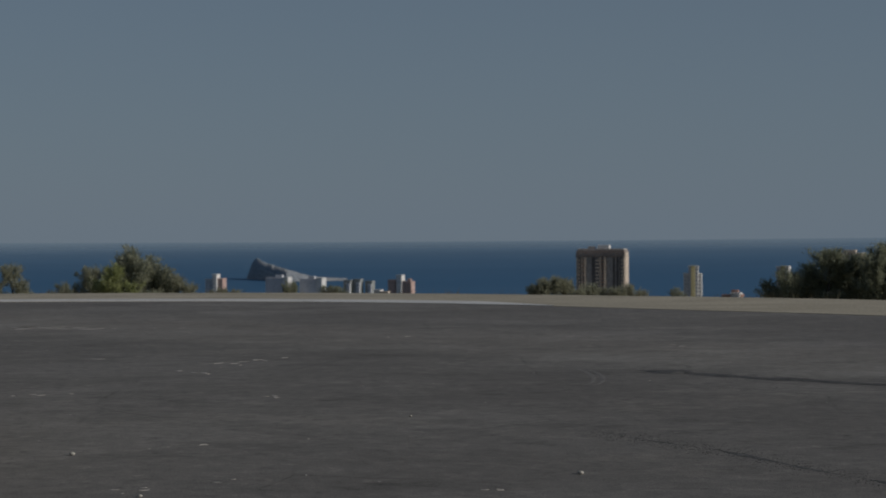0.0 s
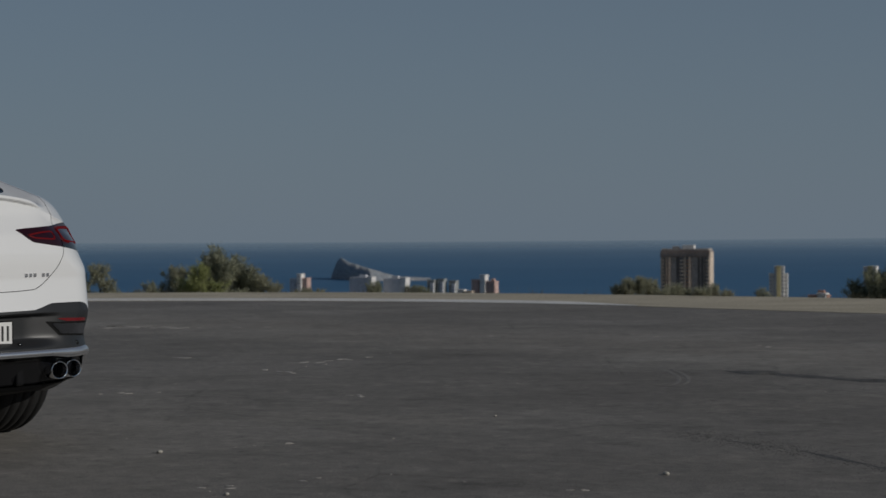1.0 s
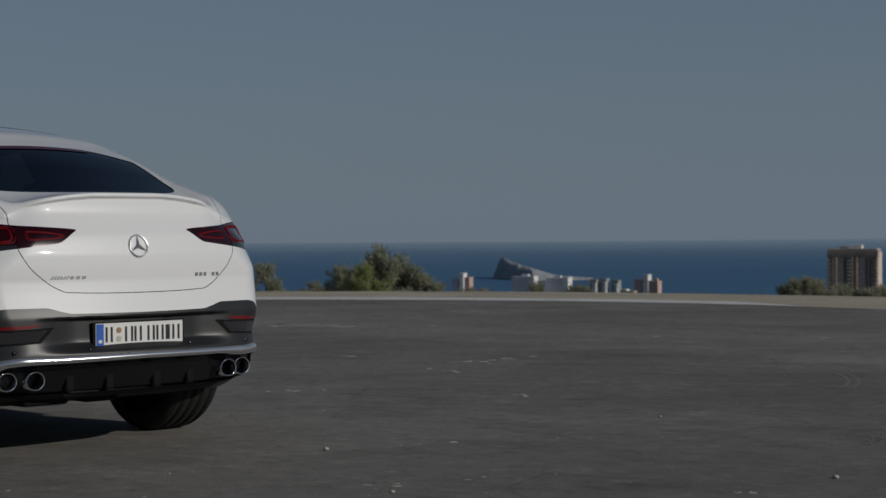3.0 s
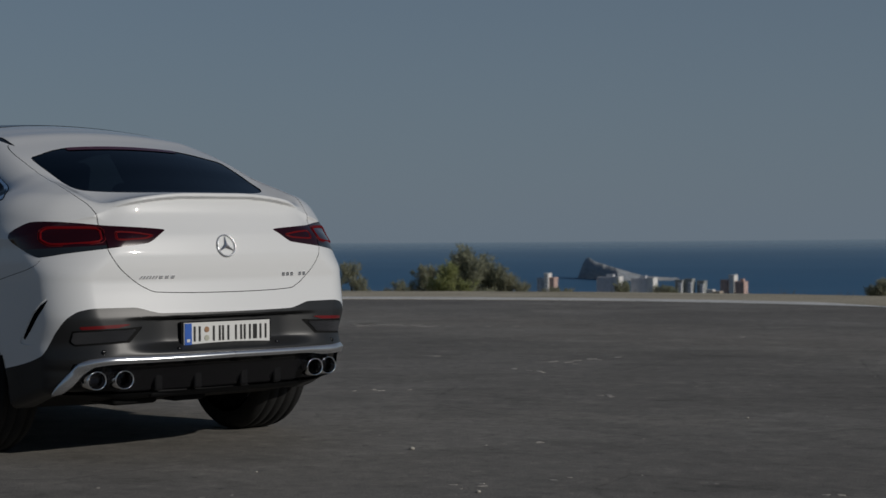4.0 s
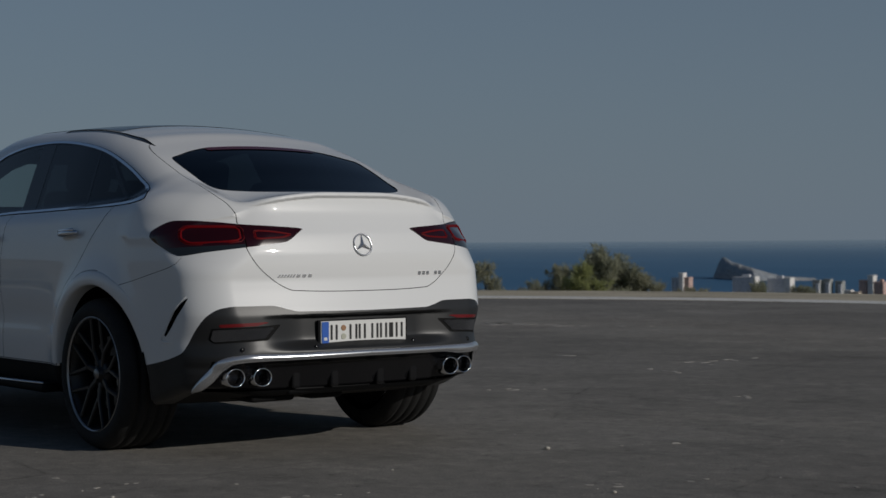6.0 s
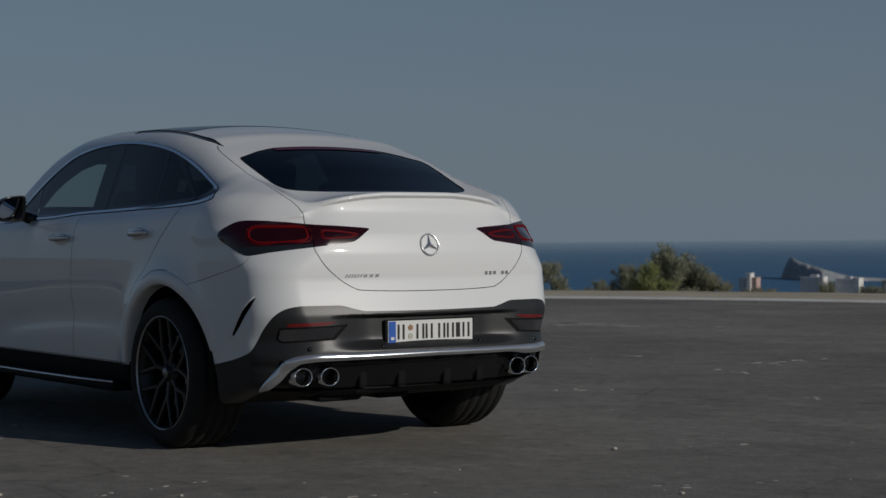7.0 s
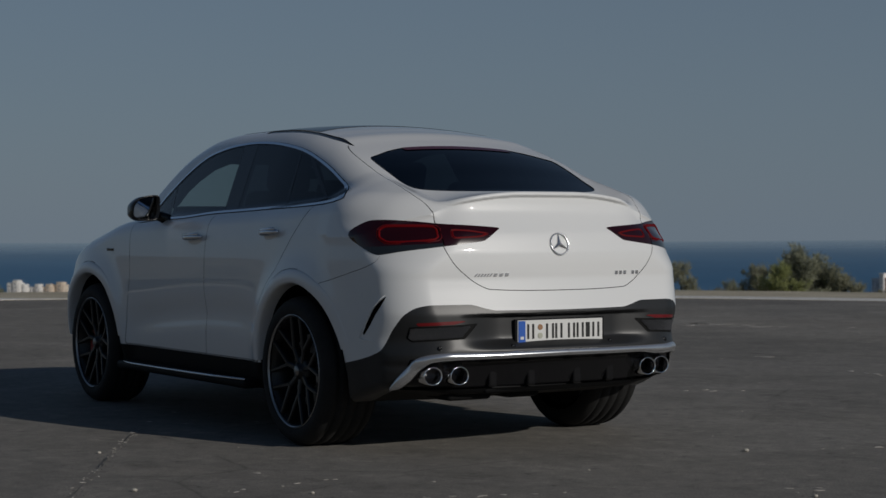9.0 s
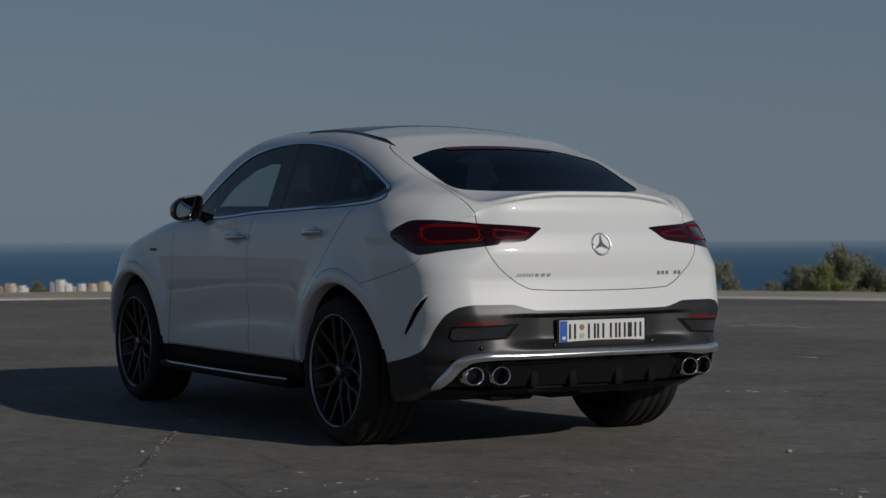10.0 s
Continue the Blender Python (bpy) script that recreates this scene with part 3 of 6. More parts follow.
tree("tree", "dark bushy young pine beside another", -9.05, -0.90, 46.5, [(0, 0, 0.5, 0.9), (0.3, 0.22, 0.5, 0.8), (-0.25, 0.3, 0.6, 1.0), (0.15, 0.6, 1.0, 1.0), (0.1, 1.0, 1.1, 1.0)], 1100, 0.14, PINE, 2)
tree("shrub", "fresh green bush before the pines", -10.2, -1.16, 45, [(0, 0, 0.55, 0.9), (-0.4, 0.35, 0.6, 0.8), (0.3, 0.4, 0.6, 0.8), (0, 0.8, 1.1, 0.9)], 900, 0.12, FRESH, 3)
tree("shrub", "olive green bush on the slope", -11.0, -1.22, 46, [(0, 0, 0.55, 0.7), (-0.25, 0.4, 0.5, 0.7), (0.2, 0.5, 0.6, 0.8)], 620, 0.12, OLIVE, 4)
tree("shrub", "low olive bush beside the pines", -8.35, -1.46, 46, [(0, 0, 0.42, 0.7), (0.25, 0.22, 0.35, 0.6), (-0.2, 0.35, 0.45, 0.7)], 420, 0.11, OLIVE, 5)
tree("shrub", "grey-green bush with thin twigs", -13.35, -1.13, 46, [(0, 0, 0.55, 0.8), (-0.35, 0.25, 0.5, 0.8), (0.25, 0.35, 0.45, 0.8), (0, 0.7, 0.9, 0.8)], 720, 0.12, OLIVE, 6)
tree("shrub", "small low dark green bush", -11.85, -1.66, 44, [(0, 0, 0.34, 0.5), (-0.15, 0.15, 0.3, 0.5)], 260, 0.09, PINE, 7)
tree("shrub", "low round dark green bush", -4.82, -1.66, 44, [(0, 0, 0.22, 0.5), (-0.10, 0.05, 0.20, 0.5), (0.10, 0.05, 0.20, 0.5)], 420, 0.06, DARKLEAF, 8)
tree("shrub", "low dark green bush", -3.60, -1.80, 44, [(0, 0, 0.22, 0.5), (0.13, 0.03, 0.20, 0.5), (-0.12, 0.02, 0.20, 0.5)], 380, 0.06, DARKLEAF, 9)
tree("shrub", "low dark green bush", -3.28, -1.82, 44, [(0, 0, 0.18, 0.5), (0.10, 0.04, 0.16, 0.5)], 220, 0.06, DARKLEAF, 10)
tree("shrub", "thin low olive bush before a tower", -6.95, -1.86, 44, [(0, 0, 0.34, 0.4), (-0.25, 0.06, 0.3, 0.4), (0.28, 0.05, 0.3, 0.4)], 260, 0.08, OLIVE, 21)
tree("shrub", "olive bush before the tall tower", 3.45, -1.62, 42, [(0, 0, 0.6, 0.5), (-0.25, 0.05, 0.5, 0.5), (0.25, 0.05, 0.5, 0.5), (-0.38, 0.18, 0.4, 0.5), (0.38, 0.18, 0.4, 0.5)], 900, 0.10, OLIVE, 11)
tree("shrub", "grey-green low bush by the rim", 4.7, -1.86, 42, [(0, 0, 0.5, 0.5), (-0.3, 0.08, 0.4, 0.5), (0.35, 0.1, 0.4, 0.5)], 420, 0.10, OLIVE, 12)
tree("shrub", "grey-green low bush by the rim", 5.85, -1.86, 42, [(0, 0, 0.4, 0.5), (-0.25, 0.06, 0.36, 0.5), (0.28, 0.12, 0.34, 0.5)], 380, 0.10, OLIVE, 13)
tree("shrub", "small bush at the rim", 7.25, -1.95, 40, [(0, 0, 0.2, 0.4), (0.15, 0.05, 0.16, 0.4)], 120, 0.08, OLIVE, 14)
tree("shrub", "dark dense bush beside tall pines", 10.75, -1.42, 38, [(0, 0, 0.5, 0.7), (-0.35, 0.2, 0.4, 0.6), (0.35, 0.1, 0.45, 0.7), (0, 0.4, 0.9, 0.6)], 850, 0.10, DARKLEAF, 15, group="dark trees at the rim", dense=1.6)
tree("tree", "dark dense pine at the rim", 12.0, -0.76, 38, [(0, 0, 0.6, 0.8), (-0.3, 0.3, 0.5, 0.8), (0.35, 0.25, 0.5, 0.8), (0, 0.6, 1.0, 0.9), (-0.1, 0.9, 1.1, 0.8)], 1500, 0.11, DARKLEAF, 16, group="dark trees at the rim", dense=1.6)
tree("tree", "dark dense pine at the rim", 12.75, -0.98, 38.5, [(0, 0, 0.7, 0.8), (-0.3, 0.2, 0.5, 0.8), (0.35, 0.2, 0.5, 0.8), (0, 0.5, 1.1, 0.9)], 1300, 0.11, DARKLEAF, 17, group="dark trees at the rim", dense=1.6)
tree("tree", "tall dark pine at the rim", 13.75, -0.62, 37.5, [(0, 0, 0.6, 0.9), (-0.32, 0.25, 0.5, 0.8), (0.4, 0.2, 0.5, 0.8), (0, 0.7, 1.1, 1.0)], 1500, 0.11, DARKLEAF, 18, group="dark trees at the rim", dense=1.6)
tree("tree", "tall dark pine at the rim", 15.0, -0.5, 38, [(0, 0, 0.7, 0.9), (-0.32, 0.25, 0.5, 0.8), (0.4, 0.2, 0.5, 0.8), (0, 0.7, 1.1, 1.0)], 900, 0.12, DARKLEAF, 19, group="dark trees at the rim", dense=1.6)
tree("shrub", "small dark bush before the town", -34.72, -1.60, 44, [(0, 0, 0.3, 0.5), (0.1, 0.15, 0.3, 0.5)], 260, 0.09, DARKLEAF, 20)


def dry_grass():
    rng = np.random.default_rng(5)
    v, f = [], []
    for k in range(5200):
        a = rng.uniform(38, 150)
        clump = 0.5 + 0.5 * noise.noise((a * 0.45, 2.0, 0))
        if rng.uniform() > clump ** 3 * 1.6:
            continue
        r = ring_r(a) + 3.75 + 0.9 * ramp(62, 38, a) + rng.uniform(0, 0.8)
        x, y = RING_X + r * math.cos(radians(a)), RING_Y + r * math.sin(radians(a))
        h = rng.uniform(0.03, 0.15) * (0.5 + clump)
        lx, ly = rng.normal(0, 0.07, 2)
        w = 0.007
        at = len(v)
        mz = h * 0.5 - 0.15
        v += [(x - w, y, -0.45), (x + w, y, -0.45), (x + 0.5 * lx + w * 0.7, y + 0.5 * ly, mz), (x + 0.5 * lx - w * 0.7, y + 0.5 * ly, mz), (x + 1.4 * lx, y + 1.4 * ly, h - 0.05)]
        f += [(at, at + 1, at + 2, at + 3), (at + 3, at + 2, at + 4)]
    ob = mesh_of("dry_grass", v, f, DRY)
    tagged(ob, "sparse dry grass along the rim", "grass", kind="stuff")


dry_grass()


# ---- marks, ridges and stones on the asphalt ----
def flake(bm, rng, x, y, length, width, turn):
    n = 9
    ring = []
    c, s = math.cos(turn), math.sin(turn)
    for i in range(n):
        t = 2 * math.pi * i / n
        r = rng.uniform(0.55, 1.1)
        u, w = 0.5 * length * r * math.cos(t), 0.5 * width * r * math.sin(t)
        ring.append((x + c * u - s * w, y + s * u + c * w))
    top = [bm.verts.new((p, q, 0.0022)) for p, q in ring]
    low = [bm.verts.new((p, q, -0.003)) for p, q in ring]
    bm.faces.new(top)
    for i in range(n):
        bm.faces.new((top[i], low[i], low[(i + 1) % n], top[(i + 1) % n]))


def ground_marks():
    rng = np.random.default_rng(9)
    bm = bmesh.new()
    # rows of flaked paint, as (x, y, x, y, pieces, size)
    for x0, y0, x1, y1, n, s in ((-2.05, 14.6, -1.84, 14.2, 7, 0.10), (-1.84, 15.2, -1.45, 16.1, 8, 0.11), (-1.45, 7.92, -1.28, 7.99, 3, 0.06), (-1.10, 8.17, -0.98, 8.22, 2, 0.05),
                                 (0.15, 7.80, 0.25, 7.88, 3, 0.05), (-2.95, 12.4, -2.6, 12.6, 5, 0.07), (-1.2, 12.2, -1.0, 12.5, 4, 0.08), (-0.62, 18.7, -0.5, 18.9, 2, 0.16),
                                 (2.1, 17.1, 2.25, 17.3, 2, 0.14), (1.38, 18.7, 1.5, 18.9, 2, 0.12), (-3.12, 15.8, -3.0, 15.95, 2, 0.12), (-4.20, 6.60, -5.30, 9.05, 46, 0.028),
                                 (-3.75, 6.9, -3.35, 7.6, 8, 0.035), (-3.0, 7.0, -2.3, 7.5, 10, 0.035), (-1.9, 9.2, -0.6, 9.9, 6, 0.035), (-5.5, 21.2, -4.2, 20.8, 16, 0.30), (-5.2, 20.6, -3.0, 20.9, 9, 0.16)):
        for i in range(n):
            u = rng.uniform()
            big = 0.62 * s * rng.uniform(0.4, 1.3)
            flake(bm, rng, x0 + (x1 - x0) * u + rng.normal(0, s * 0.5), y0 + (y1 - y0) * u + rng.normal(0, s * 0.5), big * 1.7, big * 0.8, math.atan2(y1 - y0, x1 - x0) + rng.normal(0, 0.5))
    for _ in range(130):
        flake(bm, rng, rng.uniform(-8, 5), rng.uniform(6.5, 24), rng.uniform(0.01, 0.045), rng.uniform(0.008, 0.02), rng.uniform(0, 3))
    tagged(part("paint_flakes", bm, FLAKE, None), "scattered pale paint flakes and chips on the asphalt", "road marking", kind="stuff")


ground_marks()


def tyre_mark(cx, cy, rx, ry, width, a0, a1):
    """A faint curved rub mark, as thin as a coat of paint."""
    v, f = [], []
    for a in np.radians(np.linspace(a0, a1, 26)):
        w = width * (0.6 + 0.4 * math.sin(math.pi * (a - radians(a0)) / radians(a1 - a0)))
        for q, z in ((-1, -0.001), (-0.6, 0.0012), (0.6, 0.0012), (1, -0.001)):
            v.append((cx + (rx + q * w) * math.cos(a), cy + (ry + q * w) * math.sin(a), z))
    for i in range(25):
        for q in range(3):
            f.append((i * 4 + q, (i + 1) * 4 + q, (i + 1) * 4 + q + 1, i * 4 + q + 1))
    tagged(mesh_of("tyre_mark", v, f, RUB), "faint pale curved tyre mark on asphalt", "tyre mark", "tyre marks")


RUB = speckled("rubbed_asphalt", [(0.40, (0.18, 0.17, 0.155)), (0.5, (0.21, 0.198, 0.180)), (0.6, (0.235, 0.222, 0.204))], 6.0, fine=90, bump=0.6, dist=0.01)
for q in (0, 0.07):
    tyre_mark(1.00 - q, 13.80, 0.19, 0.85, 0.022, -75, 75)


def ridge(pts, width, height, seed, label, whole=0.05):
    """A rough raised lip of asphalt along a line."""
    rng = np.random.default_rng(seed)
    v, f = [], []
    line = []
    for (x0, y0), (x1, y1) in zip(pts, pts[1:]):
        n = max(3, int(math.hypot(x1 - x0, y1 - y0) / 0.05))
        line += [(x0 + (x1 - x0) * i / n, y0 + (y1 - y0) * i / n) for i in range(n)]
    k = 7
    for i, (x, y) in enumerate(line):
        x2, y2 = line[min(i + 1, len(line) - 1)]
        x1, y1 = line[max(i - 1, 0)]
        L = math.hypot(x2 - x1, y2 - y1) or 1
        nx, ny = -(y2 - y1) / L, (x2 - x1) / L
        taper = min(1, i / 8, (len(line) - 1 - i) / 8) * float(np.clip(0.35 + 2.2 * noise.noise((i * 0.09, seed, 9)), whole, 1))
        sway = 0.05 * noise.noise((i * 0.07, seed, 0))
        for j in range(k):
            u = j / (k - 1) * 2 - 1
            w = width * (0.4 + 0.9 * abs(noise.noise((i * 0.1, seed, 5)))) * taper
            z = height * (1 - u * u) * taper * (0.5 + rng.uniform(0, 1)) - 0.004 * (abs(u) > 0.9)
            v.append((x + nx * (u * w + sway), y + ny * (u * w + sway), z))
    for i in range(len(line) - 1):
        for j in range(k - 1):
            q = i * k + j
            f.append((q, q + 1, q + k + 1, q + k))
    tagged(mesh_of("asphalt_ridge", v, f, PATCH), label, "road ridge")


def broken_edge(pts, spread, count, seed, label):
    """Loose dark crumbs and pits of broken asphalt along a line."""
    rng = np.random.default_rng(seed)
    p = np.array(pts, float)
    length = np.concatenate([[0], np.cumsum(np.hypot(*np.diff(p, axis=0).T))])
    v, f = [], []
    for _ in range(count):
        t = rng.uniform(0, length[-1])
        x, y = np.interp(t, length, p[:, 0]), np.interp(t, length, p[:, 1])
        thin = 0.5 + 0.5 * noise.noise((t * 1.7, seed, 0))
        if rng.uniform() > 0.35 + thin:
            continue
        x, y = x + rng.normal(0, spread), y + rng.normal(0, spread)
        r = rng.uniform(0.002, 0.0055) * (0.4 + thin)
        n, at = 6, len(v)
        turn = rng.uniform(0, 6)
        for i in range(n):
            a = turn + 2 * math.pi * i / n
            q = r * rng.uniform(0.7, 1.2)
            v.append((x + q * math.cos(a), y + q * math.sin(a), -0.002))
        for i in range(n):
            a = turn + 2 * math.pi * i / n
            q = 0.6 * r * rng.uniform(0.7, 1.2)
            v.append((x + q * math.cos(a), y + q * math.sin(a), r * rng.uniform(0.2, 0.45)))
        f += [(at + i, at + (i + 1) % n, at + n + (i + 1) % n, at + n + i) for i in range(n)] + [tuple(range(at + n, at + 2 * n))]
    tagged(mesh_of("broken_asphalt", v, f, PATCH), label, "road crumbs", kind="stuff")


LINE_A = [(0.85, 10.1), (0.95, 9.85), (1.32, 9.25), (1.63, 8.64), (1.88, 8.1), (2.3, 7.3)]
LINE_B = [(1.5, 14.3), (1.8, 14.03), (2.35, 13.46), (3.08, 12.84), (4.0, 12.1)]
ridge(LINE_A, 0.08, 0.005, 2, "low rough ridge of broken asphalt")
ridge(LINE_B, 0.26, 0.017, 3, "low rough ridge of broken asphalt", 0.5)
ridge([(-4.12, 6.4), (-4.5, 7.3), (-4.95, 8.25), (-5.3, 9.05)], 0.03, 0.004, 6, "thin dark joint in the asphalt")
broken_edge([(-4.12, 6.4), (-5.3, 9.05)], 0.03, 500, 25, "dark crumbs along an asphalt joint")
ridge([(0.8, 13.0), (0.98, 12.93), (1.12, 12.95)], 0.03, 0.005, 4, "short dark seam in the asphalt")
broken_edge(LINE_A, 0.09, 3600, 21, "dark crumbs along broken asphalt")
broken_edge(LINE_B, 0.16, 2400, 22, "dark crumbs along broken asphalt")


def stone(x, y, size, seed):
    bm = bmesh.new()
    bmesh.ops.create_icosphere(bm, subdivisions=2, radius=size)
    for q in bm.verts:
        q.co *= 1 + 0.35 * noise.noise(q.co * 30 + Vector((seed, 0, 0)))
        q.co.z *= 0.62
    ob = part("stone", bm, STONE, None, smooth=True)
    ob.location = (x, y, size * 0.5)
    tagged(ob, "small pale stone lying on the asphalt", "stone", "loose stones")


for i, (x, y, r) in enumerate(((-1.86, 9.15, 0.016), (0.62, 8.35, 0.015), (-1.28, 7.72, 0.012), (-4.05, 6.9, 0.014), (-3.3, 7.1, 0.010), (-2.4, 8.2, 0.008), (-0.2, 10.9, 0.010), (-4.9, 8.0, 0.012))):
    stone(x, y, r, i * 3.7)


def far_hills():
    """Unseen dry hills inland, behind and beside the camera, added for reflections and bounced light."""
    v, f = [], []
    n, k = 90, 8
    for i in range(n + 1):
        a = 55 + (300 - 55) * i / n
        edge = min(1, i / 12, (n - i) / 12)
        crest = (20 + 13 * noise.noise((i * 0.13, 3, 0)) + 6 * noise.noise((i * 0.5, 7, 0))) * edge
        for j in range(k + 1):
            u = j / k
            d = 120 + 520 * u
            p = bearing(a, 0, d)
            v.append((p.x, p.y, -1.5 + crest * math.sin(0.5 * math.pi * u) ** 1.5 + 3 * u * noise.noise((p.x * 0.02, p.y * 0.02, 1))))
    for i in range(n):
        for j in range(k):
            q = i * (k + 1) + j
            f.append((q, q + 1, q + k + 2, q + k + 1))
    tagged(mesh_of("backdrop", v, f, DRYHILL, smooth=True), "dry scrub hills inland, added out of view", "hills", kind="structure")


far_hills()


AXLES, ARCHES, WHEEL_Z = (-0.065, 2.87), (-0.08, 2.86), 0.388
side_w = curve([0.1, 0.3, 0.42, 0.55, 0.75, 0.95, 1.05, 1.15, 1.4], [0.90, 0.93, 0.945, 0.957, 0.968, 0.966, 0.960, 0.945, 0.90])
plan_w = curve([-1.2, -0.8, -0.3, 0, 0.6, 1.2, 2.0, 2.9, 3.4, 3.9], [-0.01, 0.006, 0.008, 0.008, -0.005, -0.005, -0.002, 0.004, -0.02, -0.06])
tail_x = curve([0.1, 0.32, 0.40, 0.455, 0.485, 0.52, 0.6, 0.68, 0.703, 0.735, 0.765, 0.80, 0.826, 0.845, 0.885, 0.905, 0.95, 1.0, 1.04, 1.10, 1.128, 1.16, 1.22, 1.26, 1.31, 1.4],
               [-0.93, -0.985, -1.020, -1.050, -1.095, -1.112, -1.096, -1.093, -1.092, -1.085, -1.079, -1.072, -1.067, -1.064, -1.0595, -1.0605, -1.0615, -1.060, -1.052, -1.034, -1.018, -0.998, -0.966, -0.960, -0.958, -0.958])
nose_x = curve([0.1, 0.4, 0.6, 0.8, 0.95, 1.05, 1.3], [3.68, 3.79, 3.81, 3.77, 3.68, 3.55, 3.2])
deck_z = curve([-1.2, -0.97, -0.75, -0.4, 0.2, 1, 2, 2.5, 2.8, 3.2, 3.6, 3.9],
               [1.312, 1.312, 1.303, 1.295, 1.262, 1.235, 1.208, 1.185, 1.147, 1.080, 0.98, 0.84])
roof_z = curve([-1.2, -0.95, -0.75, -0.5, -0.3, -0.1, 0.1, 0.4, 0.7, 1.0, 1.3, 1.6, 1.9, 2.2, 2.5, 2.75, 3.1, 4],
               [1.12, 1.225, 1.305, 1.405, 1.49, 1.568, 1.631, 1.698, 1.727, 1.735, 1.735, 1.718, 1.645, 1.478, 1.258, 1.09, 0.85, 0.4])
cabin_in = curve([-1.2, -0.9, -0.75, -0.4, 0, 0.6, 1.2, 1.8, 2.4, 3.0, 4.0], [0.32, 0.19, 0.115, 0.06, 0.02, 0.0, 0.0, 0.01, 0.05, 0.13, 0.3])


def hull(x, y, z):
    y = np.abs(y)
    w = side_w(z) + plan_w(x)
    for ax in ARCHES:
        rr = np.hypot(x - ax, z - WHEEL_Z)
        w = w + 0.030 * np.exp(-(((rr - 0.50) / 0.085) ** 2)) * ramp(0.2, 0.45, z) * (1 - 0.75 * ramp(-0.25, -0.45, x))
    w = w - 0.016 * np.exp(-(((z - 0.655 + 0.095 * ((x - 0.85) / 1.25) ** 2) / 0.085) ** 2)) * ramp(0.25, 0.70, x) * ramp(2.45, 1.95, x)
    # the flanks draw in behind the rear wheels
    aft = np.clip(-0.38 - x, 0, 1)
    side = y - w + 0.24 * aft**2 / (aft + 0.25)
    tail = tail_x(z) - 0.003 + 0.053 * (y / 0.6) ** 2 - x
    # the spoiler lip, arched across the deck and running out at the corners
    drop = 0.042 * np.clip((y - 0.13) / 0.40, 0, 1.06) ** 2 * ramp(-0.5, -0.85, x)
    tail = tail - 0.020 * ramp(0.66, 0.40, y) * ramp(-0.031, -0.017, z - 1.312 + drop)
    # the hollow that holds the number plate
    tail = tail + 0.050 * ramp(0.528, 0.585, z) * ramp(0.708, 0.688, z) * ramp(0.60, 0.34, y)
    nose = x - nose_x(z) + 0.12 * (y / 0.8) ** 2
    f = round_and(side, tail, 0.145 + 0.26 * ramp(0.97, 1.17, z) - 0.03 * ramp(0.48, 0.42, z) + 0.09 * np.exp(-(((z - 1.0) / 0.06) ** 2)) + 0.08 * np.exp(-(((z - 0.57) / 0.09) ** 2)))
    f = round_and(f, nose, 0.40)
    top = z - deck_z(x) + 0.025 * ramp(2.2, 3.2, x) * (y / 0.7) ** 2 + drop
    near_side = ramp(0.45, 0.75, y)
    f = round_and(f, top, 0.012 + 0.085 * near_side + 0.02 * ramp(2.4, 3, x))
    f = round_and(f, 0.25 + 0.07 * ramp(-0.5, -1.1, x) + 0.06 * ramp(0.45, 0.92, y) * ramp(-0.45, -0.8, x) - z, 0.04)
    cab = round_and(y - (0.868 - 0.42 * (z - 1.22) - 0.08 * np.clip(z - 1.22, 0, 1) ** 2 - cabin_in(x)), z - roof_z(x) - 0.011 * np.exp(-(((x - 0.15) / 0.09) ** 2)) * ramp(0.66, 0.52, y) + 0.044 * (y / 0.6) ** 2, 0.075)
    cab = np.maximum(cab, np.maximum(1.20 - z, -0.88 - x))
    f = round_or(f, cab, 0.035 + 0.14 * ramp(-0.12, -0.42, x) * ramp(-0.95, -0.70, x) * ramp(0.54, 0.68, y))
    for ax in ARCHES:
        well = np.maximum(np.hypot(x - ax, z - WHEEL_Z) - 0.462, 0.62 - y)
        f = round_and(f, -well, 0.010)
    return f


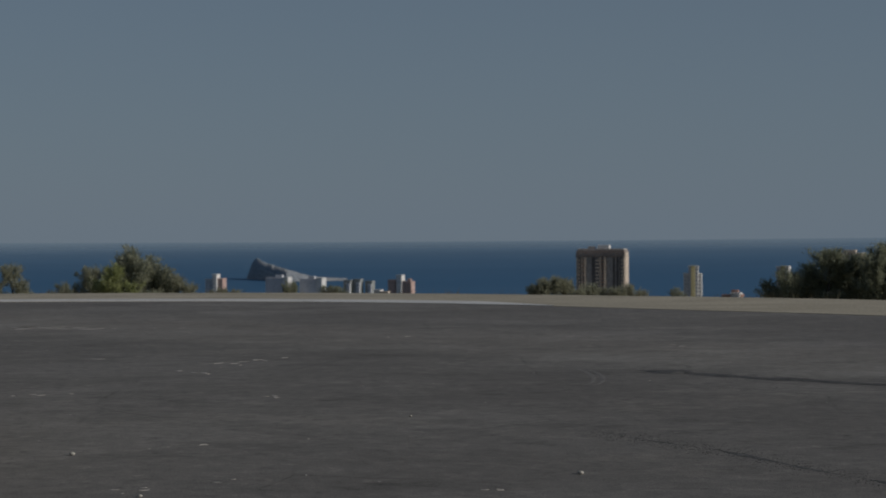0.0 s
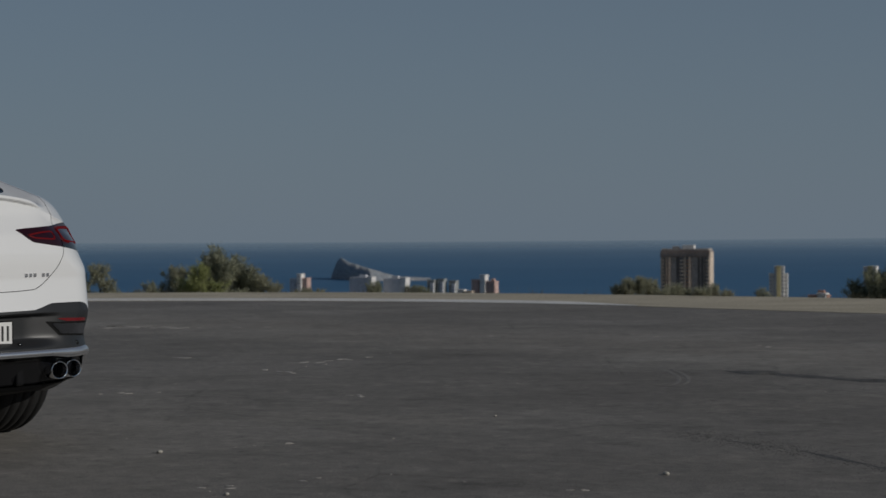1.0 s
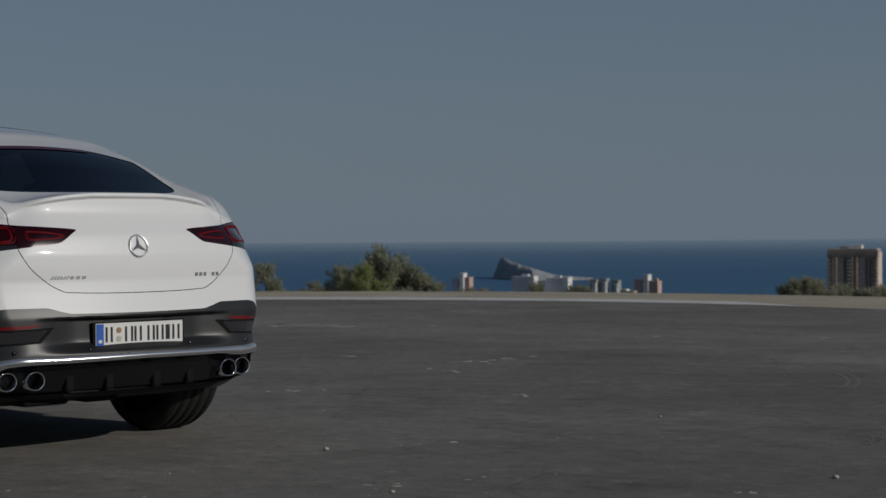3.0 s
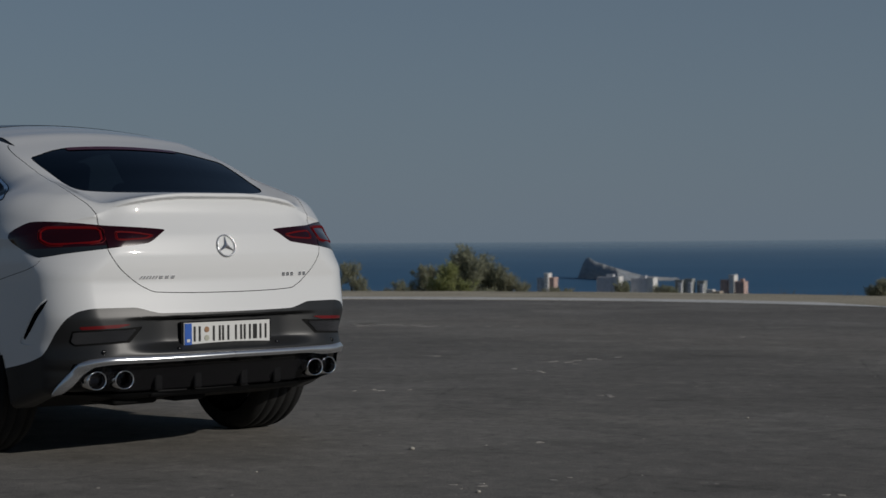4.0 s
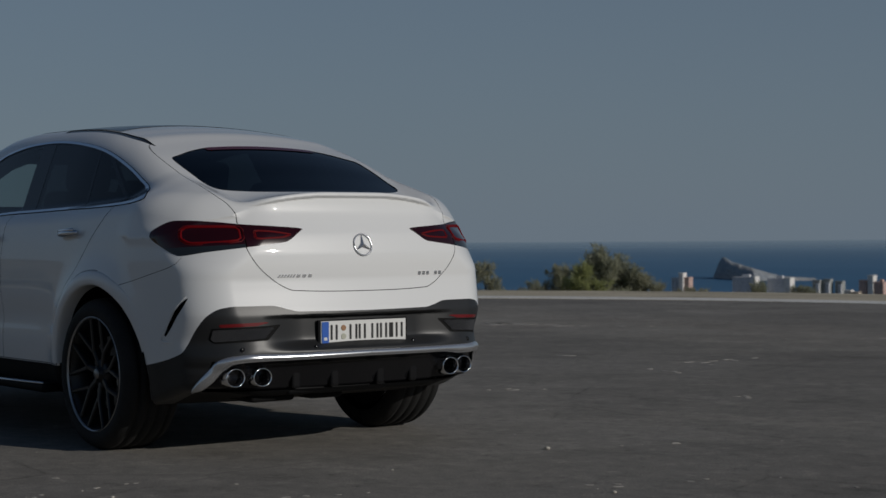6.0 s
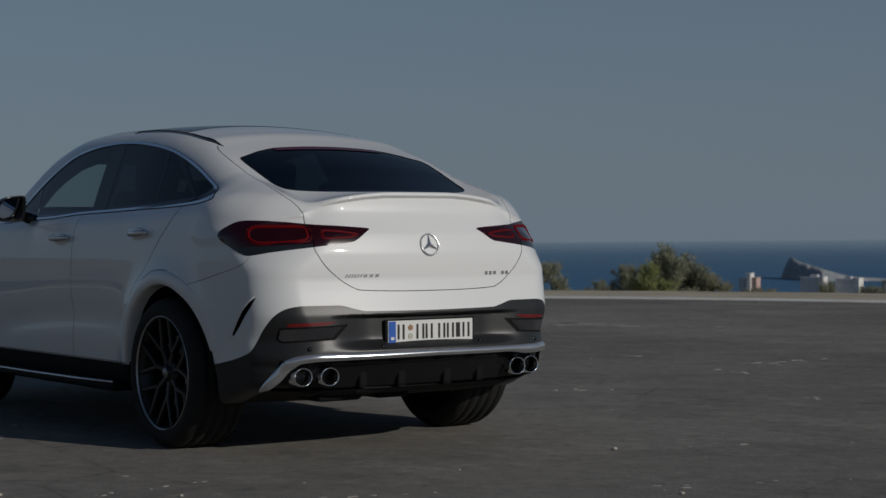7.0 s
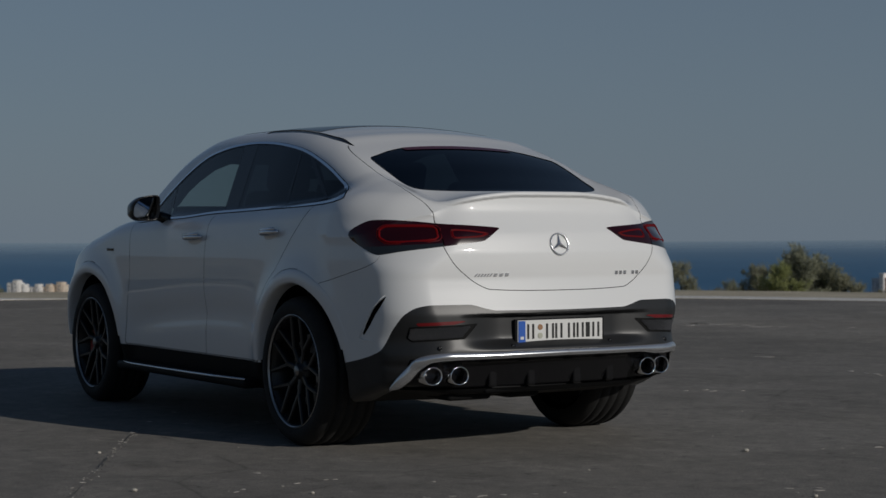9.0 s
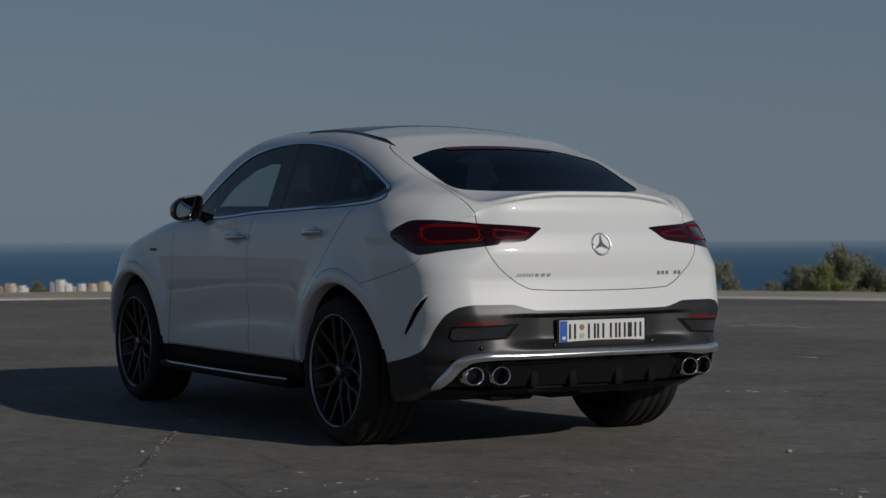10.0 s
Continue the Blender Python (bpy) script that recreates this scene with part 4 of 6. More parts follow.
def net(field, lo, hi, h):
    """The surface where the field is nought, as vertices and triangles."""
    n = [int((b - a) / h) + 1 for a, b in zip(lo, hi)]
    ax = [a + h * np.arange(k) for a, k in zip(lo, n)]
    g = field(*np.meshgrid(*ax, indexing="ij"))
    s = g < 0
    total, count = np.zeros([k - 1 for k in n] + [3]), np.zeros([k - 1 for k in n])
    corner = [(i, j, k) for i in (0, 1) for j in (0, 1) for k in (0, 1)]

    def part_of(arr, c):
        return arr[tuple(slice(o, o + m - 1) for o, m in zip(c, n))]

    for c0 in corner:
        for d in range(3):
            if c0[d] == 0:
                c1 = tuple(o + (e == d) for e, o in enumerate(c0))
                a, b = part_of(g, c0), part_of(g, c1)
                cross = (a < 0) != (b < 0)
                t = np.where(cross, a / np.where(cross, a - b, 1), 0)
                for e in range(3):
                    total[..., e] += np.where(cross, c0[e] + (t if e == d else 0), 0)
                count += cross
    cells = np.argwhere(count > 0)
    idx = -np.ones(count.shape, int)
    idx[tuple(cells.T)] = np.arange(len(cells))
    v = np.array(lo) + h * (cells + total[tuple(cells.T)] / count[tuple(cells.T)][:, None])
    quads = []
    for d in range(3):
        e, f = (d + 1) % 3, (d + 2) % 3
        sl0, sl1 = [slice(1, m - 1) for m in n], [slice(1, m - 1) for m in n]
        sl0[d], sl1[d] = slice(0, n[d] - 1), slice(1, n[d])
        a, b = s[tuple(sl0)], s[tuple(sl1)]
        for way in (0, 1):
            at = np.argwhere((a != b) & (a == bool(way)))
            for o in range(3):
                if o != d:
                    at[:, o] += 1
            q = []
            for de, df in ((-1, -1), (0, -1), (0, 0), (-1, 0)):
                c = at.copy()
                c[:, e] += de
                c[:, f] += df
                q.append(idx[tuple(c.T)])
            q = np.stack(q, 1)
            quads.append(q if way else q[:, ::-1])
    q = np.concatenate(quads)
    for _ in range(4):
        gr = gradient(field, v)
        v = v - np.clip(field(*v.T) / (gr**2).sum(1), -0.02, 0.02)[:, None] * gr * 0.8
    d1 = ((v[q[:, 0]] - v[q[:, 2]]) ** 2).sum(1) < ((v[q[:, 1]] - v[q[:, 3]]) ** 2).sum(1)
    tri = np.concatenate([q[d1][:, [0, 1, 2]], q[d1][:, [0, 2, 3]], q[~d1][:, [0, 1, 3]], q[~d1][:, [1, 2, 3]]])
    return v, tri


def gradient(field, v, e=0.002):
    out = np.empty_like(v)
    for i in range(3):
        o = np.zeros(3)
        o[i] = e
        out[:, i] = (field(*(v + o).T) - field(*(v - o).T)) / (2 * e)
    return out


def cut(mesh, s):
    """Cuts a triangle mesh (vertices, triangles) where the values s at its vertices change sign: the part below nought, and the rest."""
    v, t = mesh
    neg = s < 0
    k = neg[t].sum(1)
    below, above, mixed = [t[k == 3]], [t[k == 0]], t[(k > 0) & (k < 3)]
    new_v, made = [], {}

    def mid(a, b):
        key = (a, b) if a < b else (b, a)
        if key not in made:
            u = s[key[0]] / (s[key[0]] - s[key[1]])
            made[key] = len(v) + len(new_v)
            new_v.append(v[key[0]] * (1 - u) + v[key[1]] * u)
        return made[key]

    lo, hi = [], []
    for a, b, c in mixed.tolist():
        while neg[a] == neg[b] or neg[a] == neg[c]:
            a, b, c = b, c, a
        p, q = mid(a, b), mid(a, c)
        one, two = (lo, hi) if neg[a] else (hi, lo)
        one.append((a, p, q))
        two += [(p, b, c), (p, c, q)]
    vv = np.concatenate([v, np.array(new_v).reshape(-1, 3)])
    out = []
    for base, extra in ((below[0], lo), (above[0], hi)):
        tt = np.concatenate([base, np.array(extra, int).reshape(-1, 3)])
        used = np.unique(tt)
        back = np.zeros(len(vv), int)
        back[used] = np.arange(len(used))
        out.append((vv[used], back[tt]))
    return out


def loop_sd(u, w, pts, r=0.0):
    """Signed distance in a plane to a closed loop of points (below nought inside), its corners rounded by r."""
    p = np.array(pts, float)
    d, sign = np.full(u.shape, 1e9), np.ones(u.shape)
    for a, b in zip(p, np.roll(p, -1, 0)):
        e = b - a
        t = np.clip(((u - a[0]) * e[0] + (w - a[1]) * e[1]) / (e @ e), 0, 1)
        d = np.minimum(d, np.hypot(u - a[0] - t * e[0], w - a[1] - t * e[1]))
        c = ((a[1] > w) != (b[1] > w)) & (u < e[0] * (w - a[1]) / (e[1] if e[1] else 1e-9) + a[0])
        sign = np.where(c, -sign, sign)
    return d * sign - r


# ---- car materials ----
PAINT = material("white_car_paint", (0.71, 0.715, 0.71), 0.42, 0, 0.35, 1.0, 0.03)
GLOSSBLACK = material("gloss_black_trim", (0.008, 0.008, 0.009), 0.16, 0, 0.35)
CHROME = material("chrome", (0.80, 0.81, 0.83), 0.08, 1.0)
SATIN = material("satin_silver", (0.66, 0.67, 0.69), 0.24, 0.85)
SEAM = material("panel_gap", (0.01, 0.01, 0.01), 0.8, 0, 0.1)
RIMBLACK = material("black_rim", (0.010, 0.010, 0.011), 0.34, 0.0, 0.40)
RIMLIP = material("machined_rim_edge", (0.42, 0.42, 0.42), 0.34, 0.9)
DISC = material("brake_disc", (0.25, 0.24, 0.23), 0.35, 0.9)
CALIPER = material("red_caliper", (0.28, 0.02, 0.02), 0.4)
LENS = material("dark_red_lens", (0.018, 0.0008, 0.0012), 0.12, 0, 0.35, 0.6, 0.02)
FAINT = material("dim_red_glow_and_ribs", (0.085, 0.002, 0.004), 0.55, 0, 0.2)
GUIDE = material("red_light_guide", (0.13, 0.002, 0.004), 0.6, 0, 0.1)
CLEAR = material("smoked_clear_lens", (0.015, 0.018, 0.021), 0.18, 0.0, 0.4, 0.35, 0.02)
REFLECTOR = material("red_reflector", (0.13, 0.004, 0.006), 0.25, 0, 0.5, 0.6)
PLATE = material("white_plate", (0.66, 0.66, 0.64), 0.4)
PLATEINK = material("plate_black", (0.012, 0.012, 0.012), 0.5)
PLATEBLUE = material("plate_blue", (0.02, 0.10, 0.42), 0.4)
MIRROR = material("mirror_glass", (0.90, 0.91, 0.92), 0.03, 1.0)
CABIN = material("dark_upholstery", (0.013, 0.013, 0.014), 0.8)


def plastic_material():
    m = speckled("dark_grey_plastic", [(0.3, (0.015, 0.0155, 0.0163)), (0.7, (0.022, 0.0225, 0.0233))], 3, rough=0.40, spec=0.42, fine=900, bump=0.08, dist=0.001)
    return m


def tyre_material():
    return speckled("tyre_rubber", [(0.3, (0.008, 0.008, 0.008)), (0.7, (0.018, 0.0175, 0.017))], 8, rough=0.75, spec=0.3, fine=150, bump=0.2, dist=0.002)


def glass_material(name, tint):
    m = bpy.data.materials.new(name)
    m.use_nodes = True
    m.node_tree.nodes.clear()
    thru = node(m, "ShaderNodeBsdfTransparent", Color=(*tint, 1))
    gloss = node(m, "ShaderNodeBsdfGlossy", Color=(1, 1, 1, 1), Roughness=0.01)
    face = node(m, "ShaderNodeLayerWeight", Blend=0.5)
    power = node(m, "ShaderNodeMath", operation="POWER")
    power.inputs[1].default_value = 5.0
    tie(m, face, power.inputs[0], 1)
    fres = node(m, "ShaderNodeMath", operation="MULTIPLY_ADD")
    fres.inputs[1].default_value, fres.inputs[2].default_value = 0.9, 0.035
    tie(m, power, fres.inputs[0])
    mix = node(m, "ShaderNodeMixShader")
    out = node(m, "ShaderNodeOutputMaterial")
    tie(m, fres, mix.inputs["Fac"])
    tie(m, thru, mix.inputs[1])
    tie(m, gloss, mix.inputs[2])
    tie(m, mix, out.inputs["Surface"])
    return m


PLASTIC, TYRE = plastic_material(), tyre_material()
SILL = speckled("black_sill_plastic", [(0.3, (0.006, 0.0062, 0.0066)), (0.7, (0.008, 0.0082, 0.0087))], 3, rough=0.55, spec=0.08, fine=900, bump=0.08, dist=0.001)
DARKGLASS = glass_material("dark_tinted_glass", (0.032, 0.040, 0.047))
LIGHTGLASS = glass_material("green_tinted_glass", (0.50, 0.57, 0.56))

# ---- the car ----
car = new("car")
car.matrix_world = pose(CAR_X, CAR_Y, 0, 0, 0, CAR_TURN)
tagged(car, "white coupe-style sport utility car parked on asphalt", "car")

H = net(hull, (-1.25, -1.10, 0.14), (3.95, 1.10, 1.80), 0.015)


def finer(mesh):
    """Each triangle cut in four, and the new corners laid on the hull."""
    v, t = mesh
    e = np.sort(np.concatenate([t[:, [0, 1]], t[:, [1, 2]], t[:, [2, 0]]]), 1)
    pairs, back_to = np.unique(e, axis=0, return_inverse=True)
    m = 0.5 * (v[pairs[:, 0]] + v[pairs[:, 1]])
    for _ in range(2):
        g = gradient(hull, m)
        m = m - np.clip(hull(*m.T) / ((g**2).sum(1) + 1e-9), -0.004, 0.004)[:, None] * g
    a, b, c = np.split(back_to.reshape(-1) + len(v), 3)
    return np.concatenate([v, m]), np.concatenate([np.stack(q, 1) for q in ((t[:, 0], a, c), (a, t[:, 1], b), (c, b, t[:, 2]), (a, b, c))])


rear, front = cut(H, H[0][:, 0] + 0.70)
rear = finer(rear)
H = np.concatenate([rear[0], front[0]]), np.concatenate([rear[1], front[1] + len(rear[0])])


def wrap(v):
    """Runs along the outline from the tail's middle round the corner to the side."""
    return 0.7071 * (v[:, 0] + np.abs(v[:, 1]))


def skin(name, mesh, mat, parent=car, label="", push=0.0):
    """A piece of the hull as a part, shaded by the hull's own curve."""
    v, t = mesh
    if not len(t):
        return None
    g = gradient(hull, v)
    n = g / (np.linalg.norm(g, axis=1)[:, None] + 1e-9)
    return mesh_of(name, v + n * push, t, mat, parent, n, True, label)


lining = []


def lined(mesh):
    """Notes a piece of the shell round the cabin, to be lined inside."""
    lining.append(mesh)
    return mesh


def on_wrap(u, z, s=1, out=0.0):
    """The point of the hull at a wrap place and a height, that far out from it."""
    c, lo, hi = u / 0.7071, -0.2, 1.3
    for _ in range(24):
        m = 0.5 * (lo + hi)
        if float(hull(np.array([c - m]), np.array([m]), np.array([z]))[0]) < 0:
            lo = m
        else:
            hi = m
    p = np.array([[c - lo, lo, z]])
    g = gradient(hull, p)[0]
    g /= np.linalg.norm(g)
    q = p[0] + g * out
    return Vector((q[0], s * q[1], q[2]))


def take(mesh, field):
    """Splits off the piece where field(vertices) is below nought: the piece, the rest."""
    return cut(mesh, field(mesh[0]))


def seam(mesh, field, half=0.0028, high=9.0):
    """Cuts a narrow groove along field = 0: inside, outside, groove."""
    inner, rest = take(mesh, lambda v: field(v) + half * ramp(high, high - 0.03, v[:, 2]))
    groove, outer = take(rest, lambda v: field(v) - half * ramp(high, high - 0.03, v[:, 2]))
    return inner, outer, groove


def join(*meshes):
    v, t, o = [], [], 0
    for a, b in meshes:
        v.append(a)
        t.append(b + o)
        o += len(a)
    return np.concatenate(v), np.concatenate(t)


body = H
grooves = []
# wheel wells
wells, body = take(body, lambda v: np.minimum.reduce([np.maximum(np.hypot(v[:, 0] - ax, v[:, 2] - WHEEL_Z) - 0.4635, 0.605 - np.abs(v[:, 1])) for ax in ARCHES]))
for ax in ARCHES:
    for s in (1, -1):
        one, _ = take(wells, lambda v: np.maximum(np.abs(v[:, 0] - ax) - 0.6, -s * v[:, 1]))
        skin("wheel_well", one, SILL)
# floor pan
floor_pan, body = take(body, lambda v: np.maximum(v[:, 2] - 0.335, np.abs(v[:, 1]) - 0.80))
skin("floor_pan", floor_pan, SILL)

# tail: dark lower bumper with its trim, vents and reflectors
black_z = curve([-0.80, -0.48, -0.441, -0.357, -0.21, -0.14, -0.077, -0.019, 0.071, 0.318, 0.6], [0.720, 0.724, 0.733, 0.755, 0.755, 0.745, 0.712, 0.648, 0.525, 0.452, 0.40])
lower, body = take(body, lambda v: np.maximum(v[:, 2] - black_z(wrap(v)), v[:, 0] + 0.40))
silver_top = curve([-0.80, -0.447, -0.30, -0.187, -0.13, -0.06, 0.03], [0.527, 0.524, 0.526, 0.516, 0.498, 0.438, 0.345])
silver_low = curve([-0.80, -0.447, -0.30, -0.20, -0.14, -0.09, 0.0], [0.497, 0.492, 0.489, 0.478, 0.440, 0.385, 0.33])
late = lambda v: wrap(v) - 0.15 * ramp(0.0, -0.3, v[:, 1])
_, lower = take(lower, lambda v: np.maximum.reduce([v[:, 2] - silver_top(late(v)), silver_low(late(v)) - v[:, 2], late(v) - 0.022, 0.345 - v[:, 2]]))
trim_v, trim_f, STEPS = [], [], 46
prof = ((0.0, -0.004), (0.03, 0.004), (0.12, 0.010), (0.34, 0.0185), (0.56, 0.0225), (0.62, 0.0170), (0.70, 0.0165), (0.78, 0.0185), (0.92, 0.010), (1.0, -0.004))
ends = np.linspace(-0.7871, 0.018, STEPS)
for side_ in (1, -1):
    for u in ends:
        for t, o in prof:
            z0, z1 = max(0.345, float(silver_low(u))), max(0.352, float(silver_top(u)))
            z0 -= 0.014 * float(ramp(-0.55, -0.45, u)) if side_ < 0 else 0
            trim_v.append(on_wrap(u + (0.15 * float(ramp(-0.78, -0.45, u)) if side_ < 0 else 0), z1 + (z0 - z1) * t, side_, o * (0.8 if side_ < 0 and u > -0.35 else 1)))
for q in range(2):
    for i in range(STEPS - 1):
        for j in range(len(prof) - 1):
            o = (q * STEPS + i) * len(prof) + j
            c = (o, o + 1, o + len(prof) + 1, o + len(prof))
            trim_f.append(c if q == 0 else c[::-1])
mesh_of("skid_trim", trim_v, trim_f, SATIN, car, smooth=True, label="satin silver diffuser trim")
diffuser, lower = take(lower, lambda v: np.maximum.reduce([v[:, 2] - 0.492, wrap(v) + 0.10 - 0.5 * (0.5 - v[:, 2]), v[:, 0] + 0.6]))
skin("diffuser", diffuser, GLOSSBLACK, push=-0.012)
for s in (1, -1):
    refl_loop = [(-0.352, 0.676), (-0.132, 0.667), (-0.140, 0.656), (-0.30, 0.661)]
    one, lower = take(lower, lambda v: np.maximum(loop_sd(wrap(v), v[:, 2], refl_loop, 0.002), -s * v[:, 1]))
    skin("reflector", one, REFLECTOR, label="red rear reflector strip", push=0.002)
    vent_loop = [(-0.390, 0.658), (-0.345, 0.654), (-0.095, 0.645), (-0.078, 0.596), (-0.105, 0.578), (-0.345, 0.592)]
    one, lower = take(lower, lambda v: np.maximum(loop_sd(wrap(v), v[:, 2], vent_loop, 0.004), -s * v[:, 1]))
    skin("vent", one, SEAM, push=-0.004)
skin("rear_bumper_lower", lower, PLASTIC, label="dark grey plastic lower bumper")

# sills and the dark lower edge of the nose
sill, body = take(body, lambda v: np.maximum.reduce([v[:, 2] - (0.405 + 0.0 * v[:, 0]), 0.1 - v[:, 0]]))
skin("sill", sill, SILL)

# side windows: bright frame, then panes
SIDE_OUT = [(2.24, 1.175), (1.95, 1.181), (1.54, 1.190), (1.17, 1.212), (0.79, 1.222), (0.38, 1.233), (0.066, 1.239), (-0.247, 1.251), (-0.40, 1.268), (-0.435, 1.282), (-0.405, 1.302), (-0.259, 1.356),
            (-0.026, 1.456), (0.296, 1.556), (0.613, 1.608), (0.94, 1.632), (1.246, 1.626), (1.45, 1.603), (1.609, 1.569), (1.782, 1.494), (1.99, 1.366), (2.15, 1.246)]
SIDE_OUT = smooth_loop(SIDE_OUT)
for s in (1, -1):
    flank = lambda v: np.maximum(0.42 - s * v[:, 1], 1.12 - v[:, 2])
    opening, body = take(body, lambda v: np.maximum(loop_sd(v[:, 0], v[:, 2], SIDE_OUT), flank(v)))
    edge_w = lambda v: 0.016 + 0.014 * ramp(-0.20, -0.34, v[:, 0])
    inner, frame_ring = take(opening, lambda v: loop_sd(v[:, 0], v[:, 2], SIDE_OUT) + edge_w(v))
    gap, frame_ring = take(frame_ring, lambda v: -loop_sd(v[:, 0], v[:, 2], SIDE_OUT) - 0.0025)
    grooves.append(gap)
    rubber, inner = take(inner, lambda v: -loop_sd(v[:, 0], v[:, 2], SIDE_OUT) - edge_w(v) - 0.007)
    skin("window_frame", lined(frame_ring), CHROME, label="bright window surround", push=0.004)
    skin("window_rubber", lined(rubber), GLOSSBLACK)
    # pillars between the panes
    b_post = lambda v: np.abs(v[:, 0] - (0.965 + 0.20 * (v[:, 2] - 1.25))) - 0.088
    c_post = lambda v: np.abs(v[:, 0] - (-0.13 + 1.43 * (v[:, 2] - 1.27))) - 0.022
    d_bar = lambda v: np.abs(v[:, 0] - (0.29 + 0.25 * (v[:, 2] - 1.25))) - 0.012
    a_post = lambda v: np.abs(v[:, 0] - (1.85 + 0.40 * (v[:, 2] - 1.22))) - 0.018
    for one_post in (b_post, c_post, d_bar, a_post):
        post, inner = take(inner, one_post)
        skin("window_post", lined(post), GLOSSBLACK)
    for lo, hi, glass, tag in (("tail", "c", DARKGLASS, "dark tinted quarter glass"), ("c", "d", DARKGLASS, "dark tinted door glass"), ("d", "b", DARKGLASS, "dark tinted door glass"), ("b", "a", LIGHTGLASS, "lightly tinted door glass"), ("a", "nose", LIGHTGLASS, "small front quarter glass")):
        lean = {"tail": (-0.6, 0, 0), "c": (-0.13, 1.43, 1.27), "d": (0.29, 0.25, 1.25), "b": (0.965, 0.20, 1.25), "a": (1.85, 0.40, 1.22), "nose": (2.5, 0, 0)}
        (p0, q0, r0), (p1, q1, r1) = lean[lo], lean[hi]
        pane, inner = take(inner, lambda v: np.maximum(p0 + q0 * (v[:, 2] - r0) - v[:, 0], v[:, 0] - p1 - q1 * (v[:, 2] - r1)))
        skin("pane", pane, glass, label=tag, push=-0.001)

# windscreen and glass roof
screen, body = take(body, lambda v: np.maximum.reduce([1.5 - v[:, 0], loop_sd(v[:, 1], v[:, 2], [(-0.70, 1.20), (0.70, 1.20), (0.56, 1.585), (0.3, 1.60), (-0.3, 1.60), (-0.56, 1.585)], 0.01)]))
# wide black border stands in for A-pillar trim, fitted to the camera's view
screen, pillar_border = take(screen, lambda v: loop_sd(v[:, 1], v[:, 2], [(-0.60, 1.235), (0.60, 1.235), (0.57, 1.31), (0.55, 1.38), (0.51, 1.45), (0.45, 1.52), (0.37, 1.56), (-0.37, 1.56), (-0.45, 1.52), (-0.51, 1.45), (-0.55, 1.38), (-0.57, 1.31)], 0.0))
ws = skin("windscreen", screen, LIGHTGLASS, label="clear windscreen", push=-0.003)
skin("pillar_trim_border", lined(pillar_border), GLOSSBLACK, ws)
glass_roof, body = take(body, lambda v: np.maximum(1.5 - v[:, 2], loop_sd(v[:, 0], v[:, 1], [(0.45, -0.555), (1.62, -0.55), (1.66, 0), (1.62, 0.55), (0.45, 0.555), (0.52, 0.40), (0.565, 0.2), (0.58, 0), (0.565, -0.2), (0.52, -0.40)], 0.005)))
skin("glass_roof", glass_roof, GLOSSBLACK, label="dark panoramic glass roof", push=0.002)
for s in (1, -1):
    edge = curve([-0.2, 0.03, 0.25, 0.41, 0.9, 1.4, 1.9, 2.3], [0.570, 0.578, 0.590, 0.594, 0.597, 0.592, 0.575, 0.55])
    rail, body = take(body, lambda v: np.maximum.reduce([np.abs(s * v[:, 1] - edge(v[:, 0])) - 0.016 * ramp(0.02, 0.2, v[:, 0]) - 0.007, (0.02 if s > 0 else 0.9) - v[:, 0], v[:, 0] - 1.0, 1.45 - v[:, 2]]))
    skin("roof_strip", rail, GLOSSBLACK, label="black roof gutter strip", push=-0.004)

# tail lamps, before the tailgate is split off
LAMP = [(0.262, 1.099), (0.168, 1.160), (0.09, 1.170), (-0.08, 1.163), (-0.209, 1.150), (-0.34, 1.142), (-0.480, 1.129), (-0.475, 1.121), (-0.425, 1.069), (-0.385, 1.059), (-0.24, 1.038), (-0.05, 1.015), (0.066, 0.998), (0.10, 1.002), (0.178, 1.038)]
INNER = [(0.085, 1.120), (0.055, 1.139), (-0.192, 1.137), (-0.219, 1.070), (0.03, 1.057), (0.08, 1.082)]
INNER2 = [(-0.272, 1.119), (-0.354, 1.114), (-0.432, 1.101), (-0.400, 1.087), (-0.286, 1.080)]
BOOT = [(0.0, 1.605), (0.35, 1.600), (0.50, 1.592), (0.590, 1.578), (0.632, 1.540), (0.648, 1.480), (0.650, 1.420), (0.661, 1.355), (0.676, 1.298), (0.655, 1.254), (0.640, 1.195), (0.640, 1.125), (0.640, 1.03), (0.591, 0.947), (0.509, 0.876), (0.46, 0.846), (0.405, 0.826), (0.0, 0.817)]
BOOT = BOOT + [(-y, z) for y, z in BOOT[-2:0:-1]]
boot_sd = lambda v: np.maximum(loop_sd(v[:, 1], v[:, 2], LOOP_BOOT), v[:, 0] - 0.13)
LAMP, LOOP_BOOT = smooth_loop(LAMP, 4), smooth_loop(BOOT, 4)
